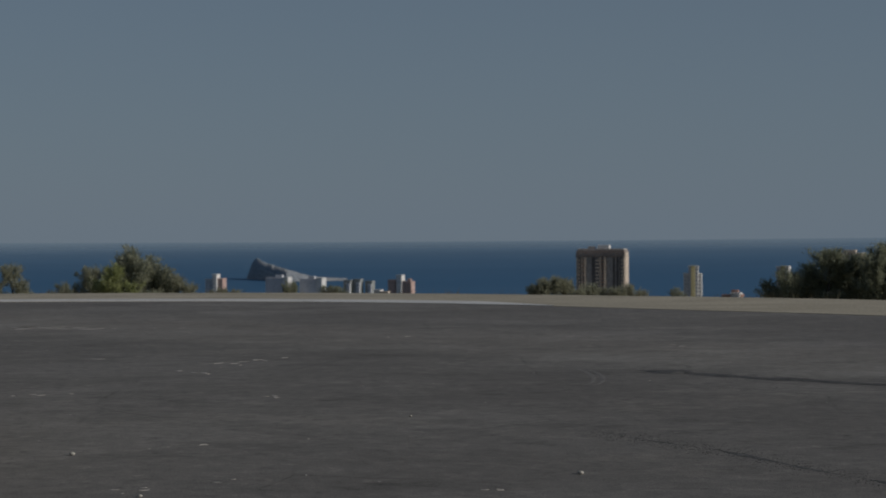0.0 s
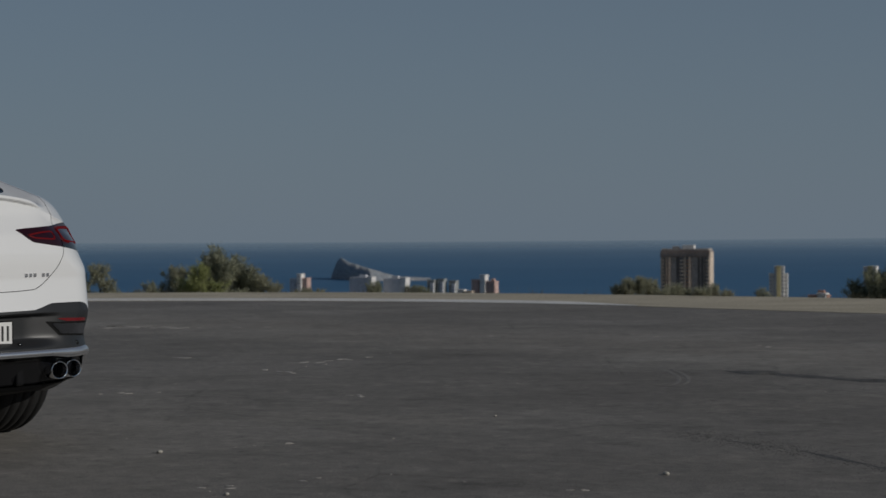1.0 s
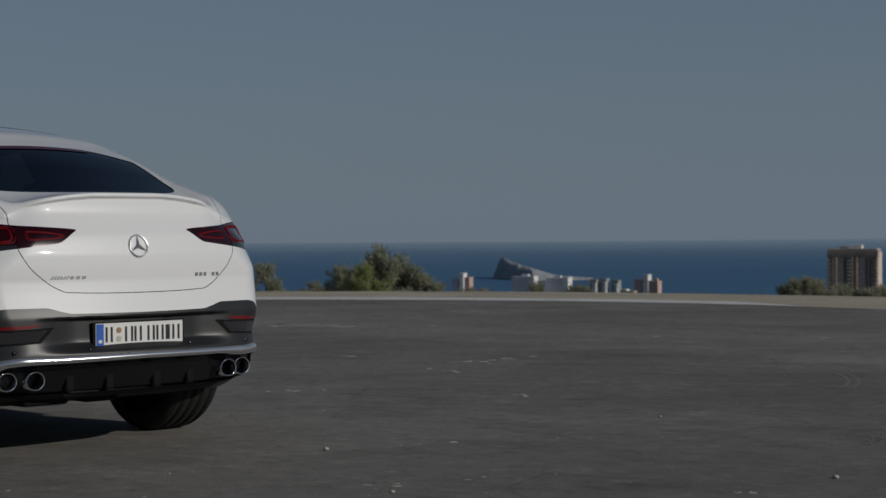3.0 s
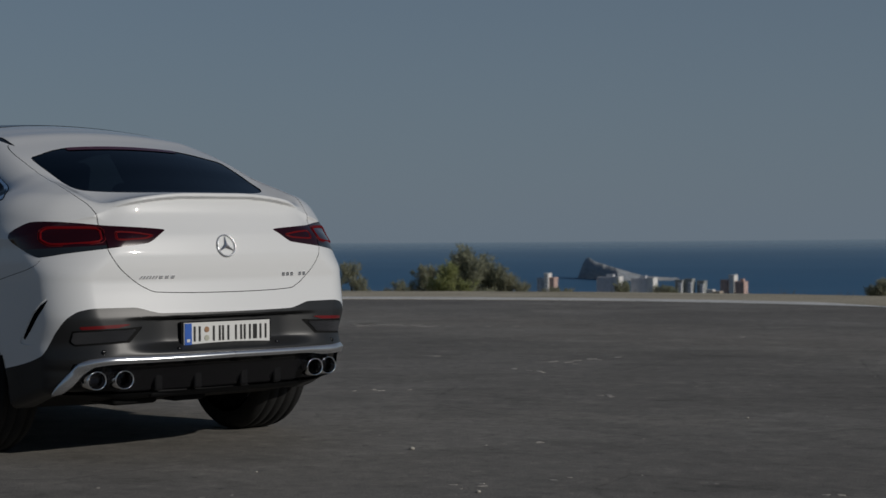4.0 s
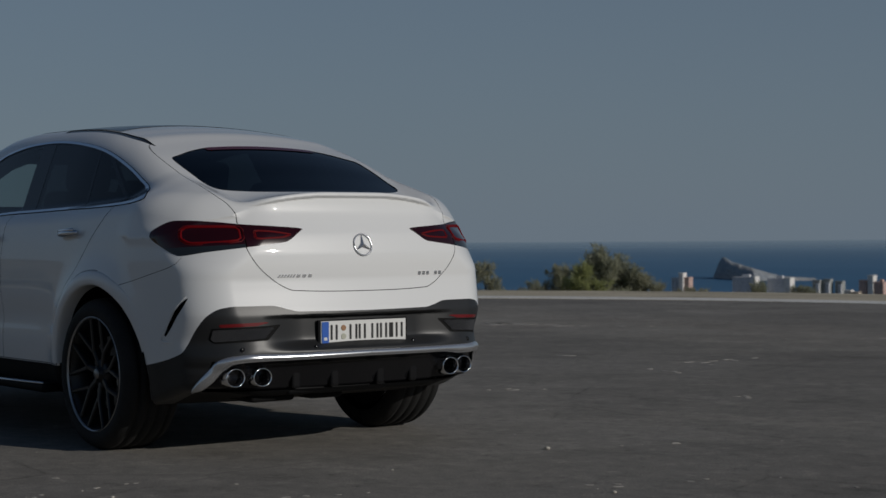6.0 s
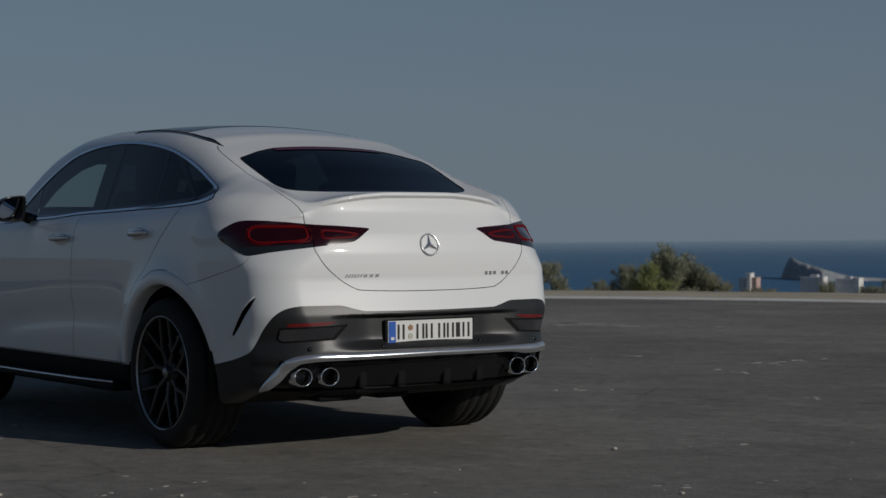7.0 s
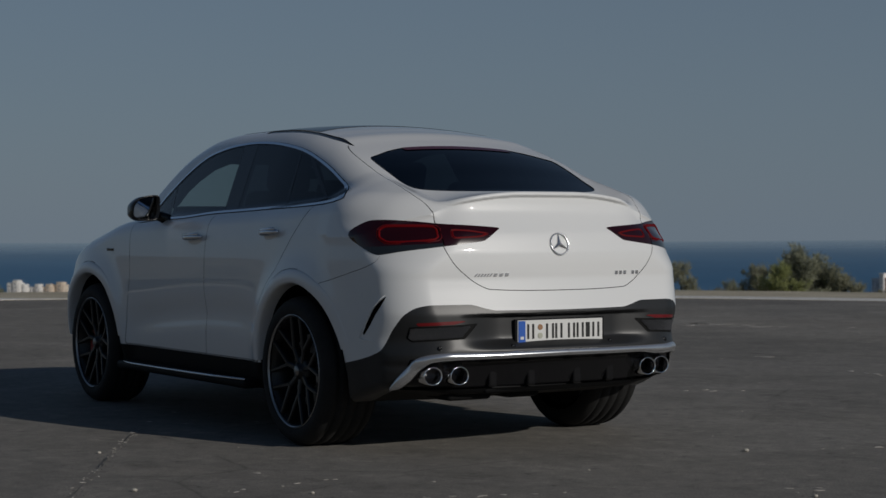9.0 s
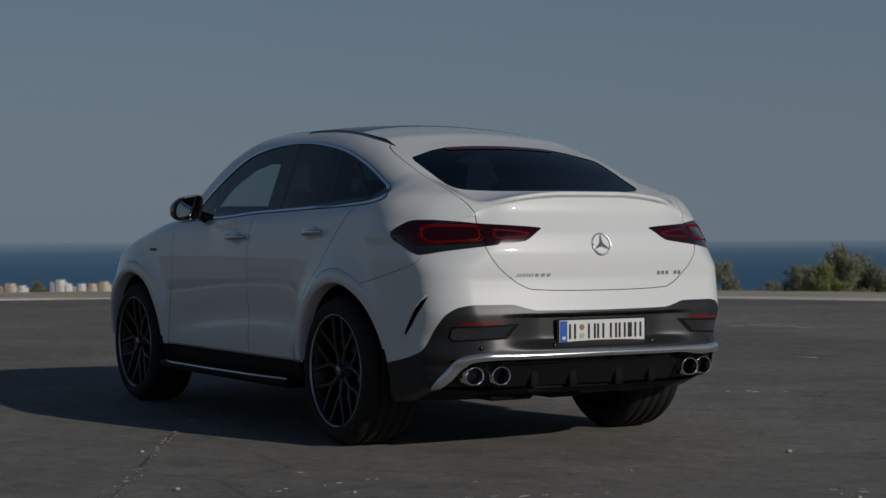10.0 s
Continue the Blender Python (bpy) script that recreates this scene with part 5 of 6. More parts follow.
for s in (1, -1):
    lamp, body = take(body, lambda v: np.maximum.reduce([loop_sd(wrap(v), v[:, 2], LAMP), -s * v[:, 1], v[:, 0]]))
    gate, fixed = take(lamp, lambda v: np.abs(v[:, 1]) - 0.640)
    for piece, loop in ((fixed, INNER), (gate, INNER2)):
        dark, piece = take(piece, lambda v: np.abs(np.abs(v[:, 1]) - 0.640) - 0.003)
        grooves.append(dark)
        low_strip, piece = take(piece, lambda v: v[:, 2] - (1.043 - 0.05 * wrap(v)) if loop is INNER else 0 * v[:, 2] + 1)
        ob = skin("tail_lamp", piece, LENS, label="dark red tail lamp lens", push=0.001)
        if loop is INNER:
            skin("clear_strip", low_strip, CLEAR, ob, label="smoked clear lower strip", push=0.001)
        # light guides: a bright loop, and a dim loop round it that paints its glow
        line = eased_loop(loop)
        mid_ = line.mean(0)
        for shrink, thick, mat in ((1.0, 0.0075 if loop is INNER else 0.0045, GUIDE), (1.20, 0.004, FAINT)):
            pts = [on_wrap(u, z, s, -0.001) for u, z in mid_ + (line - mid_) * np.array([1 - (1 - shrink) * 0.5, shrink])]
            gv, gf = tube(pts + pts[:1], thick, 8)
            mesh_of("lamp_loop", gv, gf, mat, ob, smooth=True, label="bright red light guide" if mat is GUIDE else "")
        # fine ribs moulded behind the lens
        u0, u1 = (-0.17, 0.05) if loop is INNER else (-0.385, -0.30)
        for k in range(5):
            z = mid_[1] + 0.009 * (k - 2)
            gv, gf = tube([on_wrap(u, z - 0.03 * (u - mid_[0]), s, -0.0005) for u in np.linspace(u0, u1, 7)], 0.0016, 6)
            mesh_of("lens_rib", gv, gf, FAINT, ob, smooth=True)

# rear window with its high brake light
REAR_WIN = [(0.0, 1.577), (0.30, 1.566), (0.43, 1.545), (0.53, 1.518), (0.580, 1.504), (0.592, 1.494), (0.597, 1.46), (0.594, 1.40), (0.589, 1.352), (0.575, 1.335), (0.53, 1.323), (0.37, 1.316), (0.0, 1.318)]
REAR_WIN = REAR_WIN + [(-y, z) for y, z in REAR_WIN[-2:0:-1]]
REAR_WIN = smooth_loop(REAR_WIN, 4)
rear_glass, body = take(body, lambda v: np.maximum(loop_sd(v[:, 1], v[:, 2], REAR_WIN), v[:, 0] - 0.3))
brake, rear_glass = take(rear_glass, lambda v: np.maximum.reduce([np.abs(v[:, 1]) - 0.34, 1.560 - 0.10 * v[:, 1] ** 2 - v[:, 2]]))
tailgate, body, g = seam(body, boot_sd, 0.0019, 1.585)
grooves.append(g)
tailgate_ob = skin("tailgate", lined(tailgate), PAINT)
skin("rear_window", rear_glass, DARKGLASS, tailgate_ob, "dark tinted rear window", -0.003)
skin("brake_light", brake, material("dark_red_brake_light", (0.075, 0.004, 0.004), 0.2, 0, 0.5, 0.5), tailgate_ob, "red high brake light", 0.001)

# doors, wings and bumper, parted by grooves
front_door = [(2.14, 1.33), (2.26, 1.17), (2.24, 0.95), (2.237, 0.83), (2.29, 0.60), (2.315, 0.41), (1.135, 0.41), (1.12, 0.62), (1.12, 0.98), (1.10, 1.18), (0.98, 1.40), (0.9, 1.7), (1.7, 1.7)]
rear_door = [(1.135, 0.41), (0.395, 0.41), (0.395, 0.60), (0.37, 0.72), (0.26, 0.84), (0.165, 0.905), (0.09, 0.99), (-0.01, 1.10), (-0.135, 1.216), (-0.2, 1.30), (0.0, 1.7), (0.9, 1.7), (0.98, 1.40), (1.10, 1.18), (1.12, 0.98), (1.12, 0.62)]
doors = {}
for s in (1, -1):
    for kind, loop in (("front_door", front_door), ("rear_door", rear_door)):
        field = lambda v: np.maximum.reduce([loop_sd(v[:, 0], v[:, 2], loop), 0.45 - s * v[:, 1], v[:, 2] - 1.30])
        panel, body, g = seam(body, field, 0.0020)
        grooves.append(g)
        doors[kind, s] = skin(kind, lined(panel), PAINT, label="white car door")
bump_z = curve([-0.9, 0.0, 0.066, 0.093, 0.26, 0.45, 0.52], [1.03, 1.03, 0.990, 0.962, 0.905, 0.853, 0.84])
bumper_sd = lambda v: np.maximum(v[:, 2] - bump_z(wrap(v)), v[:, 0] + 0.345)
bumper, rest = take(body, lambda v: bumper_sd(v) + 0.0014 * ramp(0.06, 0.08, wrap(v)))
g, body = take(rest, lambda v: bumper_sd(v) - 0.0014 * ramp(0.06, 0.08, wrap(v)))
grooves.append(g)
SLOT = [(0.022, 0.797), (0.060, 0.772), (0.100, 0.732), (0.140, 0.664), (0.170, 0.606), (0.160, 0.604), (0.124, 0.650), (0.088, 0.706), (0.055, 0.748)]
for s in (1, -1):
    slit, bumper = take(bumper, lambda v: np.maximum(loop_sd(wrap(v), v[:, 2], SLOT, 0.001), -s * v[:, 1]))
    skin("air_slot", slit, GLOSSBLACK, push=-0.02)
    rim_v, rim_f = tube([on_wrap(u, z, s, 0.0005) for u, z in ((0.030, 0.803), (0.066, 0.776), (0.106, 0.737), (0.148, 0.667), (0.180, 0.608), (0.186, 0.594), (0.180, 0.583), (0.160, 0.578), (0.115, 0.576))],
                        [0.001, 0.003, 0.004, 0.004, 0.0045, 0.0045, 0.0045, 0.004, 0.0015], 10)
    mesh_of("slot_rim", rim_v, rim_f, PAINT, car, smooth=True)
skin("rear_bumper", bumper, PAINT, label="white rear bumper")
bonnet, body, g = seam(body, lambda v: np.maximum.reduce([2.55 - v[:, 0], np.abs(v[:, 1]) - 0.66, 0.95 - v[:, 2]]), 0.0025)
grooves.append(g)
skin("bonnet", bonnet, PAINT)
skin("body", lined(body), PAINT)
inside, _ = take(join(*lining), lambda v: np.maximum.reduce([np.abs(v[:, 0] - 0.75) - 1.66, 0.5 - v[:, 2]]))
skin("cabin_lining", (inside[0], inside[1][:, ::-1]), CABIN, push=-0.022)
skin("panel_gap", join(*grooves), SEAM, push=-0.004)


def on_side(x, z, s=1, out=0.0):
    lo, hi = 0.3, 1.2
    for _ in range(22):
        m = 0.5 * (lo + hi)
        if float(hull(np.array([x]), np.array([m]), np.array([z]))[0]) < 0:
            lo = m
        else:
            hi = m
    return Vector((x, s * (lo + out), z))


# ---- wheel arches ----
def arch(ax, s):
    """A body-coloured lip round a wheel opening."""
    v, f = [], []
    angles = np.radians(np.linspace(4, 163 if ax < 1 else 172, 58))
    prof = [(0.450, -0.055), (0.4545, -0.012), (0.457, 0.004), (0.461, 0.014), (0.470, 0.0175), (0.484, 0.018), (0.505, 0.015), (0.526, 0.0095), (0.531, 0.006), (0.532, -0.004)]
    for a in angles:
        grow = 1.0
        for r, o in prof:
            x, z = ax + r * grow * math.cos(a), WHEEL_Z + r * grow * math.sin(a)
            lo, hi = 0.80, 1.15
            px, pz = ax + max(r, 0.478) * grow * math.cos(a), WHEEL_Z + max(r, 0.478) * grow * math.sin(a)
            for _ in range(18):
                m = 0.5 * (lo + hi)
                if float(hull(np.array([px]), np.array([m]), np.array([pz]))[0]) < 0:
                    lo = m
                else:
                    hi = m
            v.append((x, s * (lo + o * (1 - 0.93 * float(ramp(radians(88), radians(135), a)))), z))
    k = len(prof)
    for i in range(len(angles) - 1):
        for q in range(k - 1):
            c = (i * k + q, i * k + q + 1, (i + 1) * k + q + 1, (i + 1) * k + q)
            f.append(c if s < 0 else c[::-1])
    e = mesh_of("wheel_arch", v, f, PAINT, car, smooth=True)
    # the dark joint along its outer edge
    line = []
    for a in angles[2:34]:
        x, z = ax + 0.534 * math.cos(a), WHEEL_Z + 0.534 * math.sin(a)
        line.append(on_side(x, z, s, 0.0005))
    v, f = tube(line, 0.0013, 6)
    mesh_of("arch_joint", v, f, SEAM, e)


for ax in ARCHES:
    for s in (1, -1):
        arch(ax, s)


# ---- wheels ----
def wheel(ax, s, wide):
    outer = 1.005 if ax < 1 else 0.990
    w = wide
    # tyre: sidewalls, shoulders and a grooved tread
    prof = [(0.290, 0.0), (0.300, 0.004), (0.320, 0.010), (0.345, 0.008), (0.366, -0.004), (0.378, -0.020), (0.3855, -0.038)]
    for g in (0.22, 0.42, 0.60, 0.80):
        y = -w * g
        prof += [(0.3885, y + 0.009), (0.381, y + 0.007), (0.381, y - 0.007), (0.3885, y - 0.009)]
    prof += [(0.3855, -w + 0.038), (0.378, -w + 0.02), (0.366, -w + 0.004), (0.32, -w - 0.01), (0.29, -w)]
    e = new("wheel")
    e.parent = car
    e.matrix_local = pose(ax, s * outer, WHEEL_Z) @ Matrix.Diagonal((1, s, 1, 1))
    v, f = lathe([(r, y - 0.012) for r, y in prof], 96, "y", False)
    mesh_of("tyre", v, f, TYRE, e, smooth=True, label="wide low-profile black tyre")
    # rim barrel, lip, and an added black disc that paints the barrel's inside dark
    v, f = lathe([(0.291, -0.004), (0.296, -0.012), (0.283, -0.03), (0.268, -0.05), (0.255, -0.20), (0.25, -w + 0.03)], 72, "y", False)
    mesh_of("rim", v, f, RIMBLACK, e, smooth=True, label="black alloy rim")
    v, f = lathe([(0.0, -w + 0.02), (0.24, -w + 0.02), (0.262, -w + 0.012)], 48, "y", False)
    mesh_of("barrel_shade_disc", v, f, SEAM, e)
    v, f = lathe([(0.2815, -0.024), (0.2865, -0.012), (0.2915, -0.0065), (0.296, -0.008), (0.2955, -0.02)], 96, "y", True)
    mesh_of("rim_lip", v, f, RIMLIP, e, smooth=True, label="machined bright rim edge")
    # seven spokes that fork to the rim, the arms of neighbours ending in close pairs
    bm = bmesh.new()

    def bar(r0, a0, y0, r1, a1, y1, wide0, wide1, deep):
        p = Vector((r0 * math.cos(a0), y0, r0 * math.sin(a0)))
        q = Vector((r1 * math.cos(a1), y1, r1 * math.sin(a1)))
        d = (q - p).normalized()
        side_ = d.cross(Vector((0, 1, 0))).normalized()
        ring = []
        for c, ww in ((p, wide0), (q, wide1)):
            up = Vector((0, 1, 0))
            ring.append([c + side_ * ww - up * deep, c + side_ * ww - up * 0.004, c + side_ * ww * 0.55 + up * 0.003, c - side_ * ww * 0.55 + up * 0.003, c - side_ * ww - up * 0.004, c - side_ * ww - up * deep])
        a, b = [[bm.verts.new(x) for x in r] for r in ring]
        for i in range(6):
            j = (i + 1) % 6
            bm.faces.new((a[i], a[j], b[j], b[i]))
        bm.faces.new(a[::-1])
        bm.faces.new(b)

    for k in range(7):
        a = math.pi / 2 + 2 * math.pi * (k + 0.5) / 7
        bar(0.045, a, -0.050, 0.140, a, -0.040, 0.016, 0.014, 0.035)
        for q in (-1, 1):
            bar(0.126, a + q * 0.03, -0.040, 0.288, a + q * 0.290, -0.022, 0.0125, 0.0090, 0.030)
    part("spokes", bm, RIMBLACK, e, "black forked spokes")
    v, f = lathe([(0.0, -0.030), (0.028, -0.031), (0.034, -0.037), (0.036, -0.05), (0.066, -0.052), (0.076, -0.06), (0.08, -0.10), (0.0, -0.10)], 40, "y", False)
    mesh_of("hub", v, f, RIMBLACK, e, smooth=True)
    v, f = lathe([(0.0, -0.0265), (0.024, -0.027), (0.027, -0.030), (0.027, -0.034)], 32, "y", False)
    mesh_of("centre_cap", v, f, DISC, e, smooth=True, label="silver centre cap")
    v, f = lathe([(0.09, -0.115), (0.19, -0.115), (0.19, -0.145), (0.09, -0.145)], 64, "y", True)
    mesh_of("brake_disc", v, f, DISC, e, label="steel brake disc")
    a = radians(-10 if ax > 1 else 170)
    part("brake_caliper", box_bm((0.09, 0.09, 0.20), (0.165 * math.cos(a), -0.12, 0.165 * math.sin(a)), 0.02, 2), CALIPER if ax > 1 else DISC, e)


for ax in AXLES:
    for s in (1, -1):
        wheel(ax, s, 0.305 if ax < 1 else 0.28)


# ---- outer fittings ----
def on_tail(y, z, out=0.0):
    lo, hi = -1.3, 0.2
    for _ in range(22):
        m = 0.5 * (lo + hi)
        if float(hull(np.array([m]), np.array([y]), np.array([z]))[0]) < 0:
            hi = m
        else:
            lo = m
    return Vector((hi - out, y, z))


def door_handle(x0, x1, z0, z1, door, s):
    pts, rad = [], []
    for i in range(9):
        u = i / 8
        p = on_side(x0 + (x1 - x0) * u, z0 + (z1 - z0) * u, s, 0.012 + 0.026 * math.sin(math.pi * u) ** 0.5)
        pts.append(p)
        rad.append(0.008 + 0.011 * math.sin(math.pi * u) ** 0.5)
    v, f = tube(pts, rad, 10)
    ob = mesh_of("door_handle", v, f, SATIN, door, smooth=True, label="bright metal door handle")
    # the hollow behind it
    m = on_side(0.5 * (x0 + x1), 0.5 * (z0 + z1) - 0.012, s, 0.001)
    bm = bmesh.new()
    bmesh.ops.create_uvsphere(bm, u_segments=20, v_segments=10, radius=1, matrix=Matrix.Translation(m) @ Matrix.Diagonal((0.095, 0.004, 0.036, 1)))
    part("handle_cup", bm, PAINT, door, smooth=True)
    pts = [on_side(x0 + (x1 - x0) * u, z0 + (z1 - z0) * u + 0.016, s, 0.024 + 0.022 * math.sin(math.pi * u) ** 0.5) for u in np.linspace(0.08, 0.92, 7)]
    v, f = tube(pts, 0.0075, 8)
    mesh_of("handle_inlay", v, f, CHROME, door, smooth=True)


for s in (1, -1):
    door_handle(1.385, 1.146, 1.078, 1.085, doors["front_door", s], s)
    door_handle(0.357, 0.145, 1.104, 1.114, doors["rear_door", s], s)


def side_mirror(s):
    e = new("side_mirror")
    e.parent = car
    # the shell: an outline seen from behind, drawn in towards the front
    back = smooth_loop([(1.180, 1.224), (1.174, 1.276), (1.130, 1.317), (1.080, 1.330), (1.030, 1.336), (1.000, 1.328), (0.995, 1.279), (1.006, 1.200), (1.026, 1.181), (1.080, 1.178), (1.140, 1.180), (1.172, 1.200)], 4)
    back[:, 0] -= 0.02
    mid_ = np.array([1.065, 1.255])
    n = len(back)
    v, f = [], []
    rings = ((1.735, 0.80), (1.715, 0.90), (1.712, 0.95), (1.722, 0.99), (1.745, 1.0), (1.785, 0.97), (1.825, 0.86), (1.855, 0.66), (1.868, 0.38), (1.870, 0.02))
    for x, grow in rings:
        v += [(x, s * (mid_[0] + (y - mid_[0]) * grow), mid_[1] + (z - mid_[1]) * grow) for y, z in back]
    for k in range(len(rings) - 1):
        for i in range(n):
            c = (k * n + i, k * n + (i + 1) % n, (k + 1) * n + (i + 1) % n, (k + 1) * n + i)
            f.append(c if s < 0 else c[::-1])
    mesh_of("mirror_shell", v, f, GLOSSBLACK, e, smooth=True, label="gloss black mirror housing")
    # slightly bulging glass, turned down and in towards the driver
    v, f = [], []
    for k in range(9):
        for y, z in back:
            dy, dz = (y - mid_[0]) * 0.86 * k / 8, (z - mid_[1]) * 0.86 * k / 8
            v.append((1.733 - 0.30 * dy - 0.25 * dz + (dy * dy + dz * dz) / 1.8, s * (mid_[0] + dy), mid_[1] + dz))
    for k in range(8):
        for i in range(n):
            c = (k * n + i, k * n + (i + 1) % n, (k + 1) * n + (i + 1) % n, (k + 1) * n + i)
            f.append(c[::-1] if s < 0 else c)
    mesh_of("mirror_glass", v, f, MIRROR, e, smooth=True, label="mirror glass")
    v, f = tube([(1.83, s * 0.80, 1.175), (1.82, s * 0.88, 1.185), (1.81, s * 0.96, 1.215)], [0.045, 0.036, 0.03], 12)
    mesh_of("mirror_arm", v, f, GLOSSBLACK, e, smooth=True)


for s in (1, -1):
    side_mirror(s)


def running_board(s):
    bm = box_bm((1.86, 0.16, 0.05), (1.36, s * 0.955, 0.285), 0.018, 3)
    e = part("running_board", bm, SILL, car, "dark running board with bright edge", True)
    v, f = tube([(0.44, s * 1.030, 0.312), (0.9, s * 1.038, 0.305), (1.5, s * 1.038, 0.302), (2.05, s * 1.036, 0.302), (2.20, s * 1.022, 0.305), (2.27, s * 0.985, 0.308)], [0.006, 0.007, 0.007, 0.007, 0.006, 0.004], 10)
    mesh_of("bright_edge", v, f, SATIN, e, smooth=True)


for s in (1, -1):
    running_board(s)


def exhaust_tip(y, z):
    x = -0.968 if abs(y) < 0.64 else -0.922
    ring = [(1.0, -0.03), (1.0, 0.05), (0.98, 0.062), (0.93, 0.066), (0.87, 0.060), (0.85, 0.03), (0.83, -0.10), (0.0, -0.11)]
    n = 40
    v, f = [], []
    for i in range(n):
        a = 2 * math.pi * i / n
        for r, h in ring:
            yy, zz = 0.0535 * r * math.cos(a), 0.046 * r * math.sin(a)
            v.append((x - h, y + yy, z + zz))
    k = len(ring)
    f = [(i * k + q, i * k + q + 1, ((i + 1) % n) * k + q + 1, ((i + 1) % n) * k + q) for i in range(n) for q in range(5)]
    ob = mesh_of("exhaust_tip", v, f, CHROME, car, smooth=True, label="oval chrome tailpipe")
    g = [(i * k + q, i * k + q + 1, ((i + 1) % n) * k + q + 1, ((i + 1) % n) * k + q) for i in range(n) for q in (5, 6)]
    mesh_of("pipe_inside", v, g, GLOSSBLACK, ob, smooth=True)


for y in (0.578, 0.702, -0.578, -0.702):
    exhaust_tip(y, 0.409)

# fins of the diffuser and dark parts under the tail
for y in (-0.36, -0.14, 0.14, 0.36):
    p = on_tail(y, 0.40)
    part("diffuser_fin", box_bm((0.07, 0.05, 0.12), (p.x + 0.040, y, 0.400), 0.014, 3), GLOSSBLACK, car)
part("skid_panel", box_bm((0.10, 0.60, 0.045), (-0.915, 0.09, 0.328), 0.018, 3), SILL, car, smooth=True)
part("silencer", box_bm((0.30, 1.25, 0.13), (-0.66, 0, 0.345), 0.06, 3), SEAM, car, smooth=True)
part("rear_axle", box_bm((0.5, 1.1, 0.12), (0.0, 0, 0.36), 0.05, 3), PLASTIC, car, smooth=True)
part("tow_bracket", box_bm((0.16, 0.26, 0.05), (-0.80, 0.42, 0.295), 0.02, 2), SEAM, car, smooth=True)
part("tow_bracket", box_bm((0.16, 0.20, 0.05), (-0.80, 0.10, 0.295), 0.02, 2), SEAM, car, smooth=True)

# number plate: the writing as plain bars
PX = -1.060


def flat_plate(name, y0, y1, z0, z1, x, mat, parent, label="", thick=0.004):
    return part(name, box_bm((thick, abs(y1 - y0), abs(z1 - z0)), (x, 0.5 * (y0 + y1), 0.5 * (z0 + z1)), 0.0012, 1), mat, parent, label)


flat_plate("plate_holder", 0.272, -0.272, 0.552, 0.676, PX + 0.008, GLOSSBLACK, car, thick=0.014)
plate = flat_plate("number_plate", 0.260, -0.260, 0.558, 0.670, PX - 0.002, PLATE, car, "white number plate with dark bars", 0.006)
flat_plate("blue_strip", 0.257, 0.215, 0.561, 0.667, PX - 0.006, PLATEBLUE, plate, "blue strip with a pale bar")
flat_plate("plate_bar", 0.246, 0.226, 0.575, 0.590, PX - 0.0085, PLATE, plate, thick=0.002)
for y0, y1 in ((0.204, 0.162), (0.090, 0.042), (0.034, -0.010), (-0.044, -0.088), (-0.098, -0.142), (-0.155, -0.180), (-0.196, -0.240)):
    for q in (y0 - 0.006, y1 + 0.006):
        flat_plate("plate_bar", q + 0.006, q - 0.006, 0.577, 0.651, PX - 0.006, PLATEINK, plate)
for z, m in ((0.634, material("plate_seal_brown", (0.30, 0.16, 0.08), 0.5)), (0.592, material("plate_seal_grey", (0.42, 0.42, 0.34), 0.5))):
    v, f = lathe([(0.0, 0.004), (0.014, 0.004), (0.015, 0.0)], 24, "x", False)
    mesh_of("plate_seal", [(PX - 0.004 - a, 0.126 + b, z + c) for a, b, c in v], f, m, plate)

# emblem: a ring with three plain arms
def emblem():
    c = on_tail(0.0, 1.047, 0.004)
    v, f = [], []
    n = 56
    ring = []
    for i in range(n + 1):
        t = 2 * math.pi * i / n
        y, z = 0.053 * math.cos(t), 1.047 + 0.053 * math.sin(t)
        ring.append(on_tail(y, z, 0.005))
    v, f = tube(ring, 0.0042, 8)
    e = mesh_of("emblem", v, f, SATIN, tailgate_ob, smooth=True, label="chrome ring emblem")
    bm = bmesh.new()
    for k in range(3):
        a = math.pi / 2 + 2 * math.pi * k / 3
        tip = on_tail(0.052 * math.cos(a), 1.047 + 0.052 * math.sin(a), 0.006)
        mid_ = on_tail(0.0, 1.047, 0.013)
        l = on_tail(0.012 * math.cos(a + 1.05), 1.047 + 0.012 * math.sin(a + 1.05), 0.004)
        r = on_tail(0.012 * math.cos(a - 1.05), 1.047 + 0.012 * math.sin(a - 1.05), 0.004)
        q = [bm.verts.new(p) for p in (tip, l, mid_, r)]
        bm.faces.new((q[0], q[1], q[2]))
        bm.faces.new((q[0], q[2], q[3]))
        bm.faces.new((q[0], q[3], q[1]))
    part("emblem_arms", bm, SATIN, e)


emblem()


def badge(y0, y1, z0, z1, pieces, slant, mat):
    """A word of bright letters as plain bars that follow the panel, each a part."""
    wide = (y1 - y0) / len(pieces)
    for i, fill in enumerate(pieces):
        if not fill:
            continue
        bm = bmesh.new()
        a, b = y0 + wide * i + wide * 0.22, y0 + wide * (i + 1) - wide * 0.22
        quad = [(a, z0), (b, z0), (b + slant, z1), (a + slant, z1)]
        top = [bm.verts.new(on_tail(y, z, 0.004)) for y, z in quad]
        low = [bm.verts.new(on_tail(y, z, -0.001)) for y, z in quad]
        bm.faces.new(top)
        for j in range(4):
            bm.faces.new((top[j], low[j], low[(j + 1) % 4], top[(j + 1) % 4]))
        part("badge_bar", bm, mat, tailgate_ob)


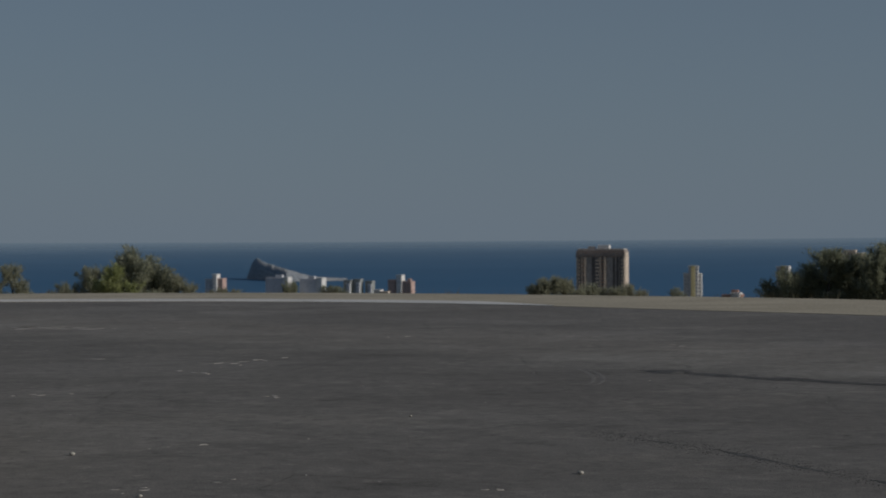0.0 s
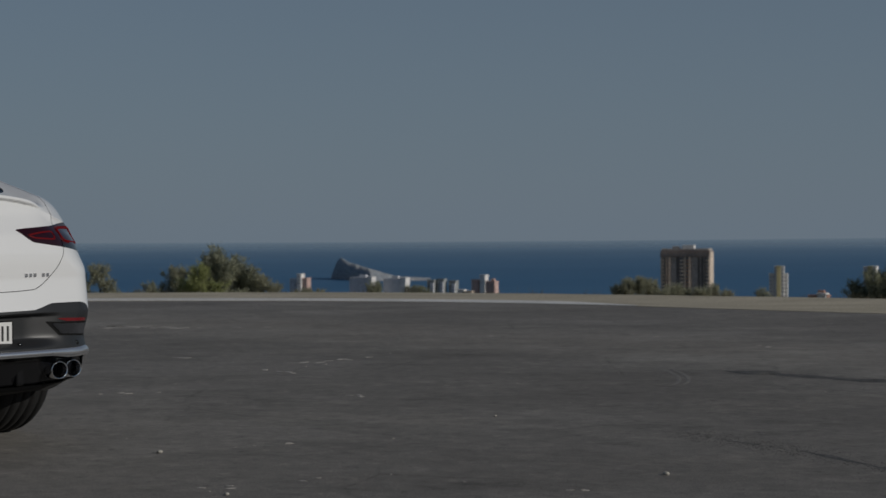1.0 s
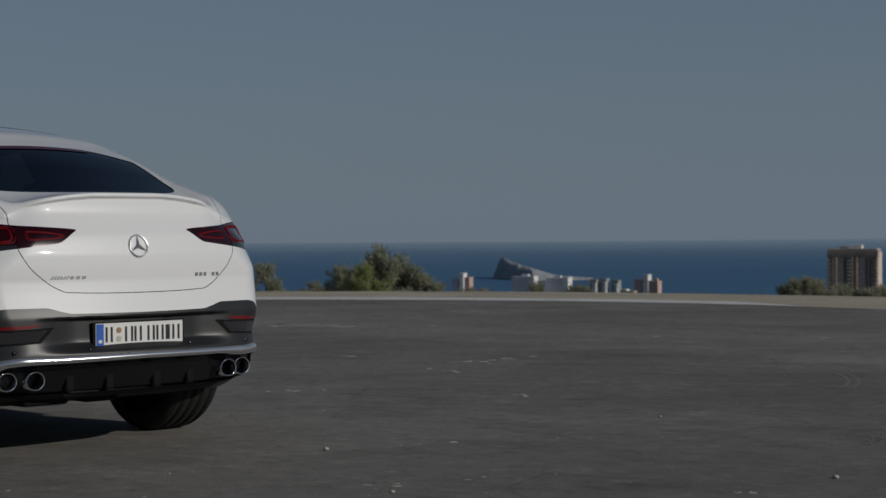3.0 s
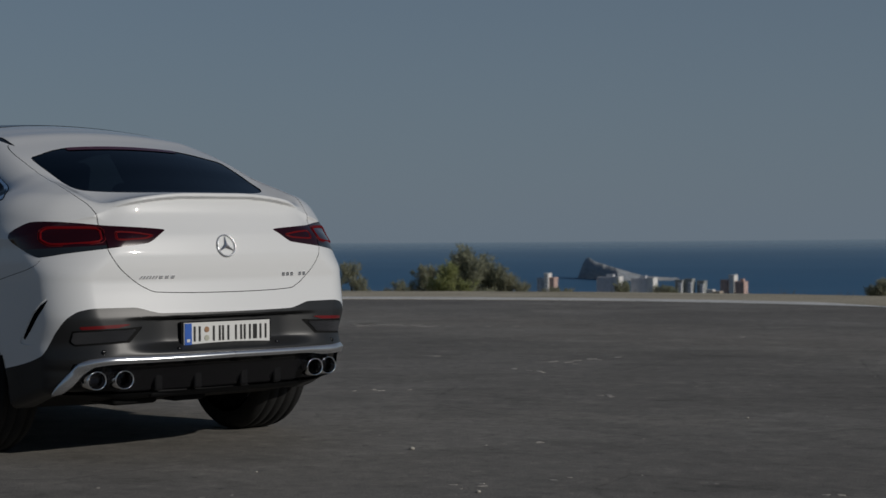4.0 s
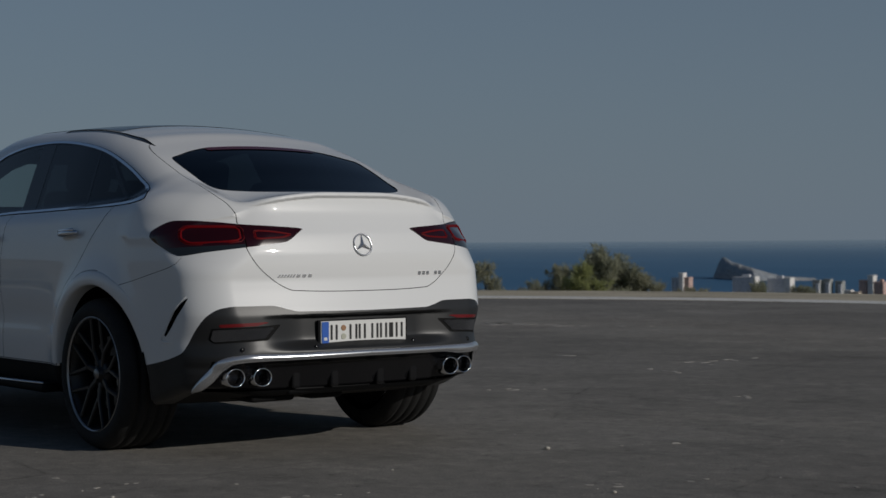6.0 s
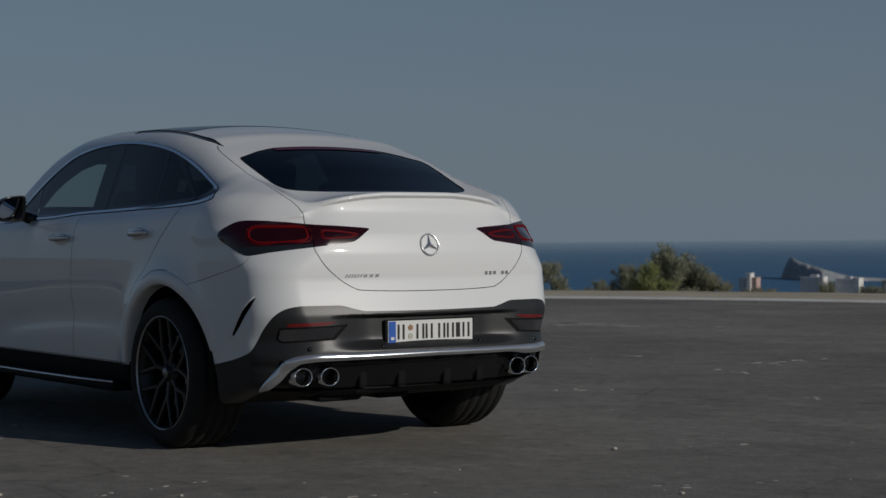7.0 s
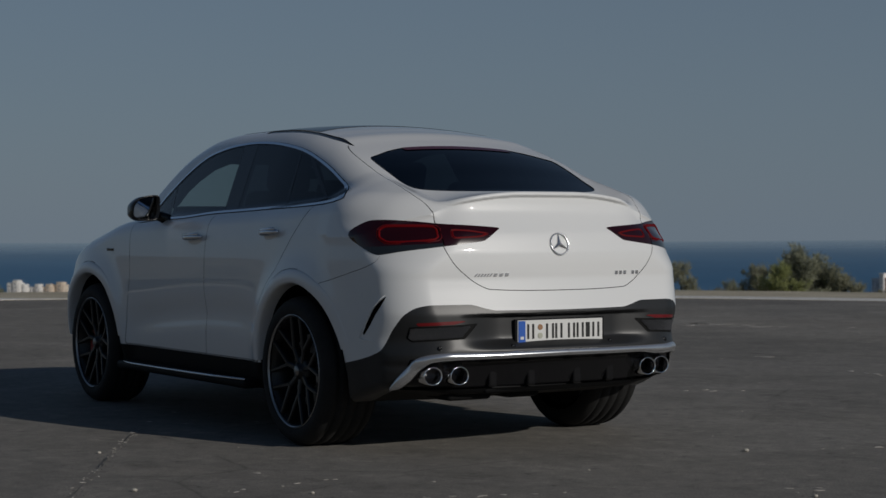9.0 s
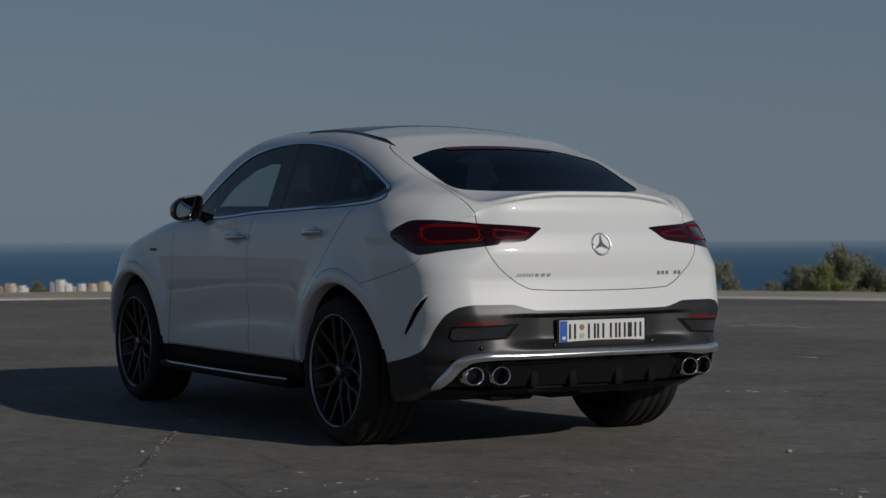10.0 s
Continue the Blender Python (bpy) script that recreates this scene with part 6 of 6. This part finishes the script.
badge(0.495, 0.400, 0.890, 0.905, [1, 1, 1, 1, 1, 1], -0.012, SATIN)
badge(0.395, 0.300, 0.890, 0.905, [1, 1, 1], -0.004, SATIN)
badge(-0.350, -0.525, 0.890, 0.908, [1, 1, 1, 0, 1, 1], 0.0, SATIN)

# parking sensors
for y, z in ((0.30, 0.545), (-0.30, 0.552), (0.69, 0.545), (-0.69, 0.545)):
    p = on_tail(y, z, 0.001)
    v, f = lathe([(0.0, 0.003), (0.010, 0.003), (0.0125, 0.0), (0.0125, -0.006)], 20, "x", False)
    mesh_of("parking_sensor", [(p.x - a, p.y + b, p.z + c) for a, b, c in v], f, GLOSSBLACK, car, smooth=True)
# wing badge
p = on_side(2.56, 1.0, 1, 0.002)
part("wing_badge", box_bm((0.11, 0.006, 0.016), p, 0.002, 1), GLOSSBLACK, car)
# mesh of crossed bars in the vents
VENT = [(-0.375, 0.654), (-0.345, 0.650), (-0.100, 0.641), (-0.085, 0.598), (-0.108, 0.583), (-0.335, 0.597)]
for s in (1, -1):
    bm = bmesh.new()
    for way in (1, -1):
        for k in range(40):
            run = []
            for t in np.linspace(0, 1, 40):
                u, z = -0.46 + 0.012 * k + way * 0.11 * (t - 0.5), 0.576 + 0.080 * t
                if float(loop_sd(np.array([u]), np.array([z]), VENT)[0]) < 0:
                    run.append((u, z))
            if len(run) < 4:
                continue
            ends = [on_wrap(u, z, s, 0.0005) for u, z in (run[0], run[len(run) // 2], run[-1])]
            v, f = tube(ends, 0.0019, 4)
            vs = [bm.verts.new(p) for p in v]
            for q in f:
                bm.faces.new([vs[m] for m in q])
    part("vent_mesh", bm, material("vent_mesh_grey", (0.045, 0.046, 0.05), 0.4), car)


# ---- cabin ----
def seat(x, y, z, back_turn=-14):
    e = new("seat")
    e.parent = car
    part("cushion", box_bm((0.52, 0.50, 0.16), (x, y, z), 0.06, 3), CABIN, e, smooth=True)
    part("backrest", box_bm((0.14, 0.50, 0.62), (x - 0.30, y, z + 0.33), 0.06, 3, turn=(0, back_turn, 0)), CABIN, e, smooth=True)
    part("headrest", box_bm((0.10, 0.27, 0.20), (x - 0.41, y, z + 0.72), 0.045, 3, turn=(0, back_turn, 0)), CABIN, e, smooth=True)


for x, y in ((1.55, 0.40), (1.55, -0.40), (0.62, 0.42), (0.62, -0.42)):
    seat(x, y, 0.72 if x > 1 else 0.76)
part("dashboard", box_bm((0.42, 1.45, 0.34), (2.28, 0, 1.03), 0.08, 3), CABIN, car, smooth=True)
part("instrument_hood", box_bm((0.26, 0.44, 0.12), (2.24, 0.42, 1.215), 0.05, 3), CABIN, car, smooth=True)
part("cabin_floor", box_bm((3.2, 1.5, 0.05), (0.9, 0, 0.50), 0.01, 1), CABIN, car)
part("parcel_shelf", box_bm((0.75, 1.2, 0.04), (-0.25, 0, 1.18), 0.01, 1), CABIN, car)
v, f = lathe([(0.175 + 0.016 * math.cos(t), 0.016 * math.sin(t)) for t in np.linspace(0, 2 * math.pi, 9)[:-1]], 40, "x", True)
tilt = pose(1.93, 0.40, 1.10, 0, -24, 0)
mesh_of("steering_wheel", [tuple(tilt @ Vector(p)) for p in v], f, CABIN, car, smooth=True)
part("inside_mirror", box_bm((0.03, 0.24, 0.07), (1.72, 0, 1.48), 0.012, 2), CABIN, car, smooth=True)
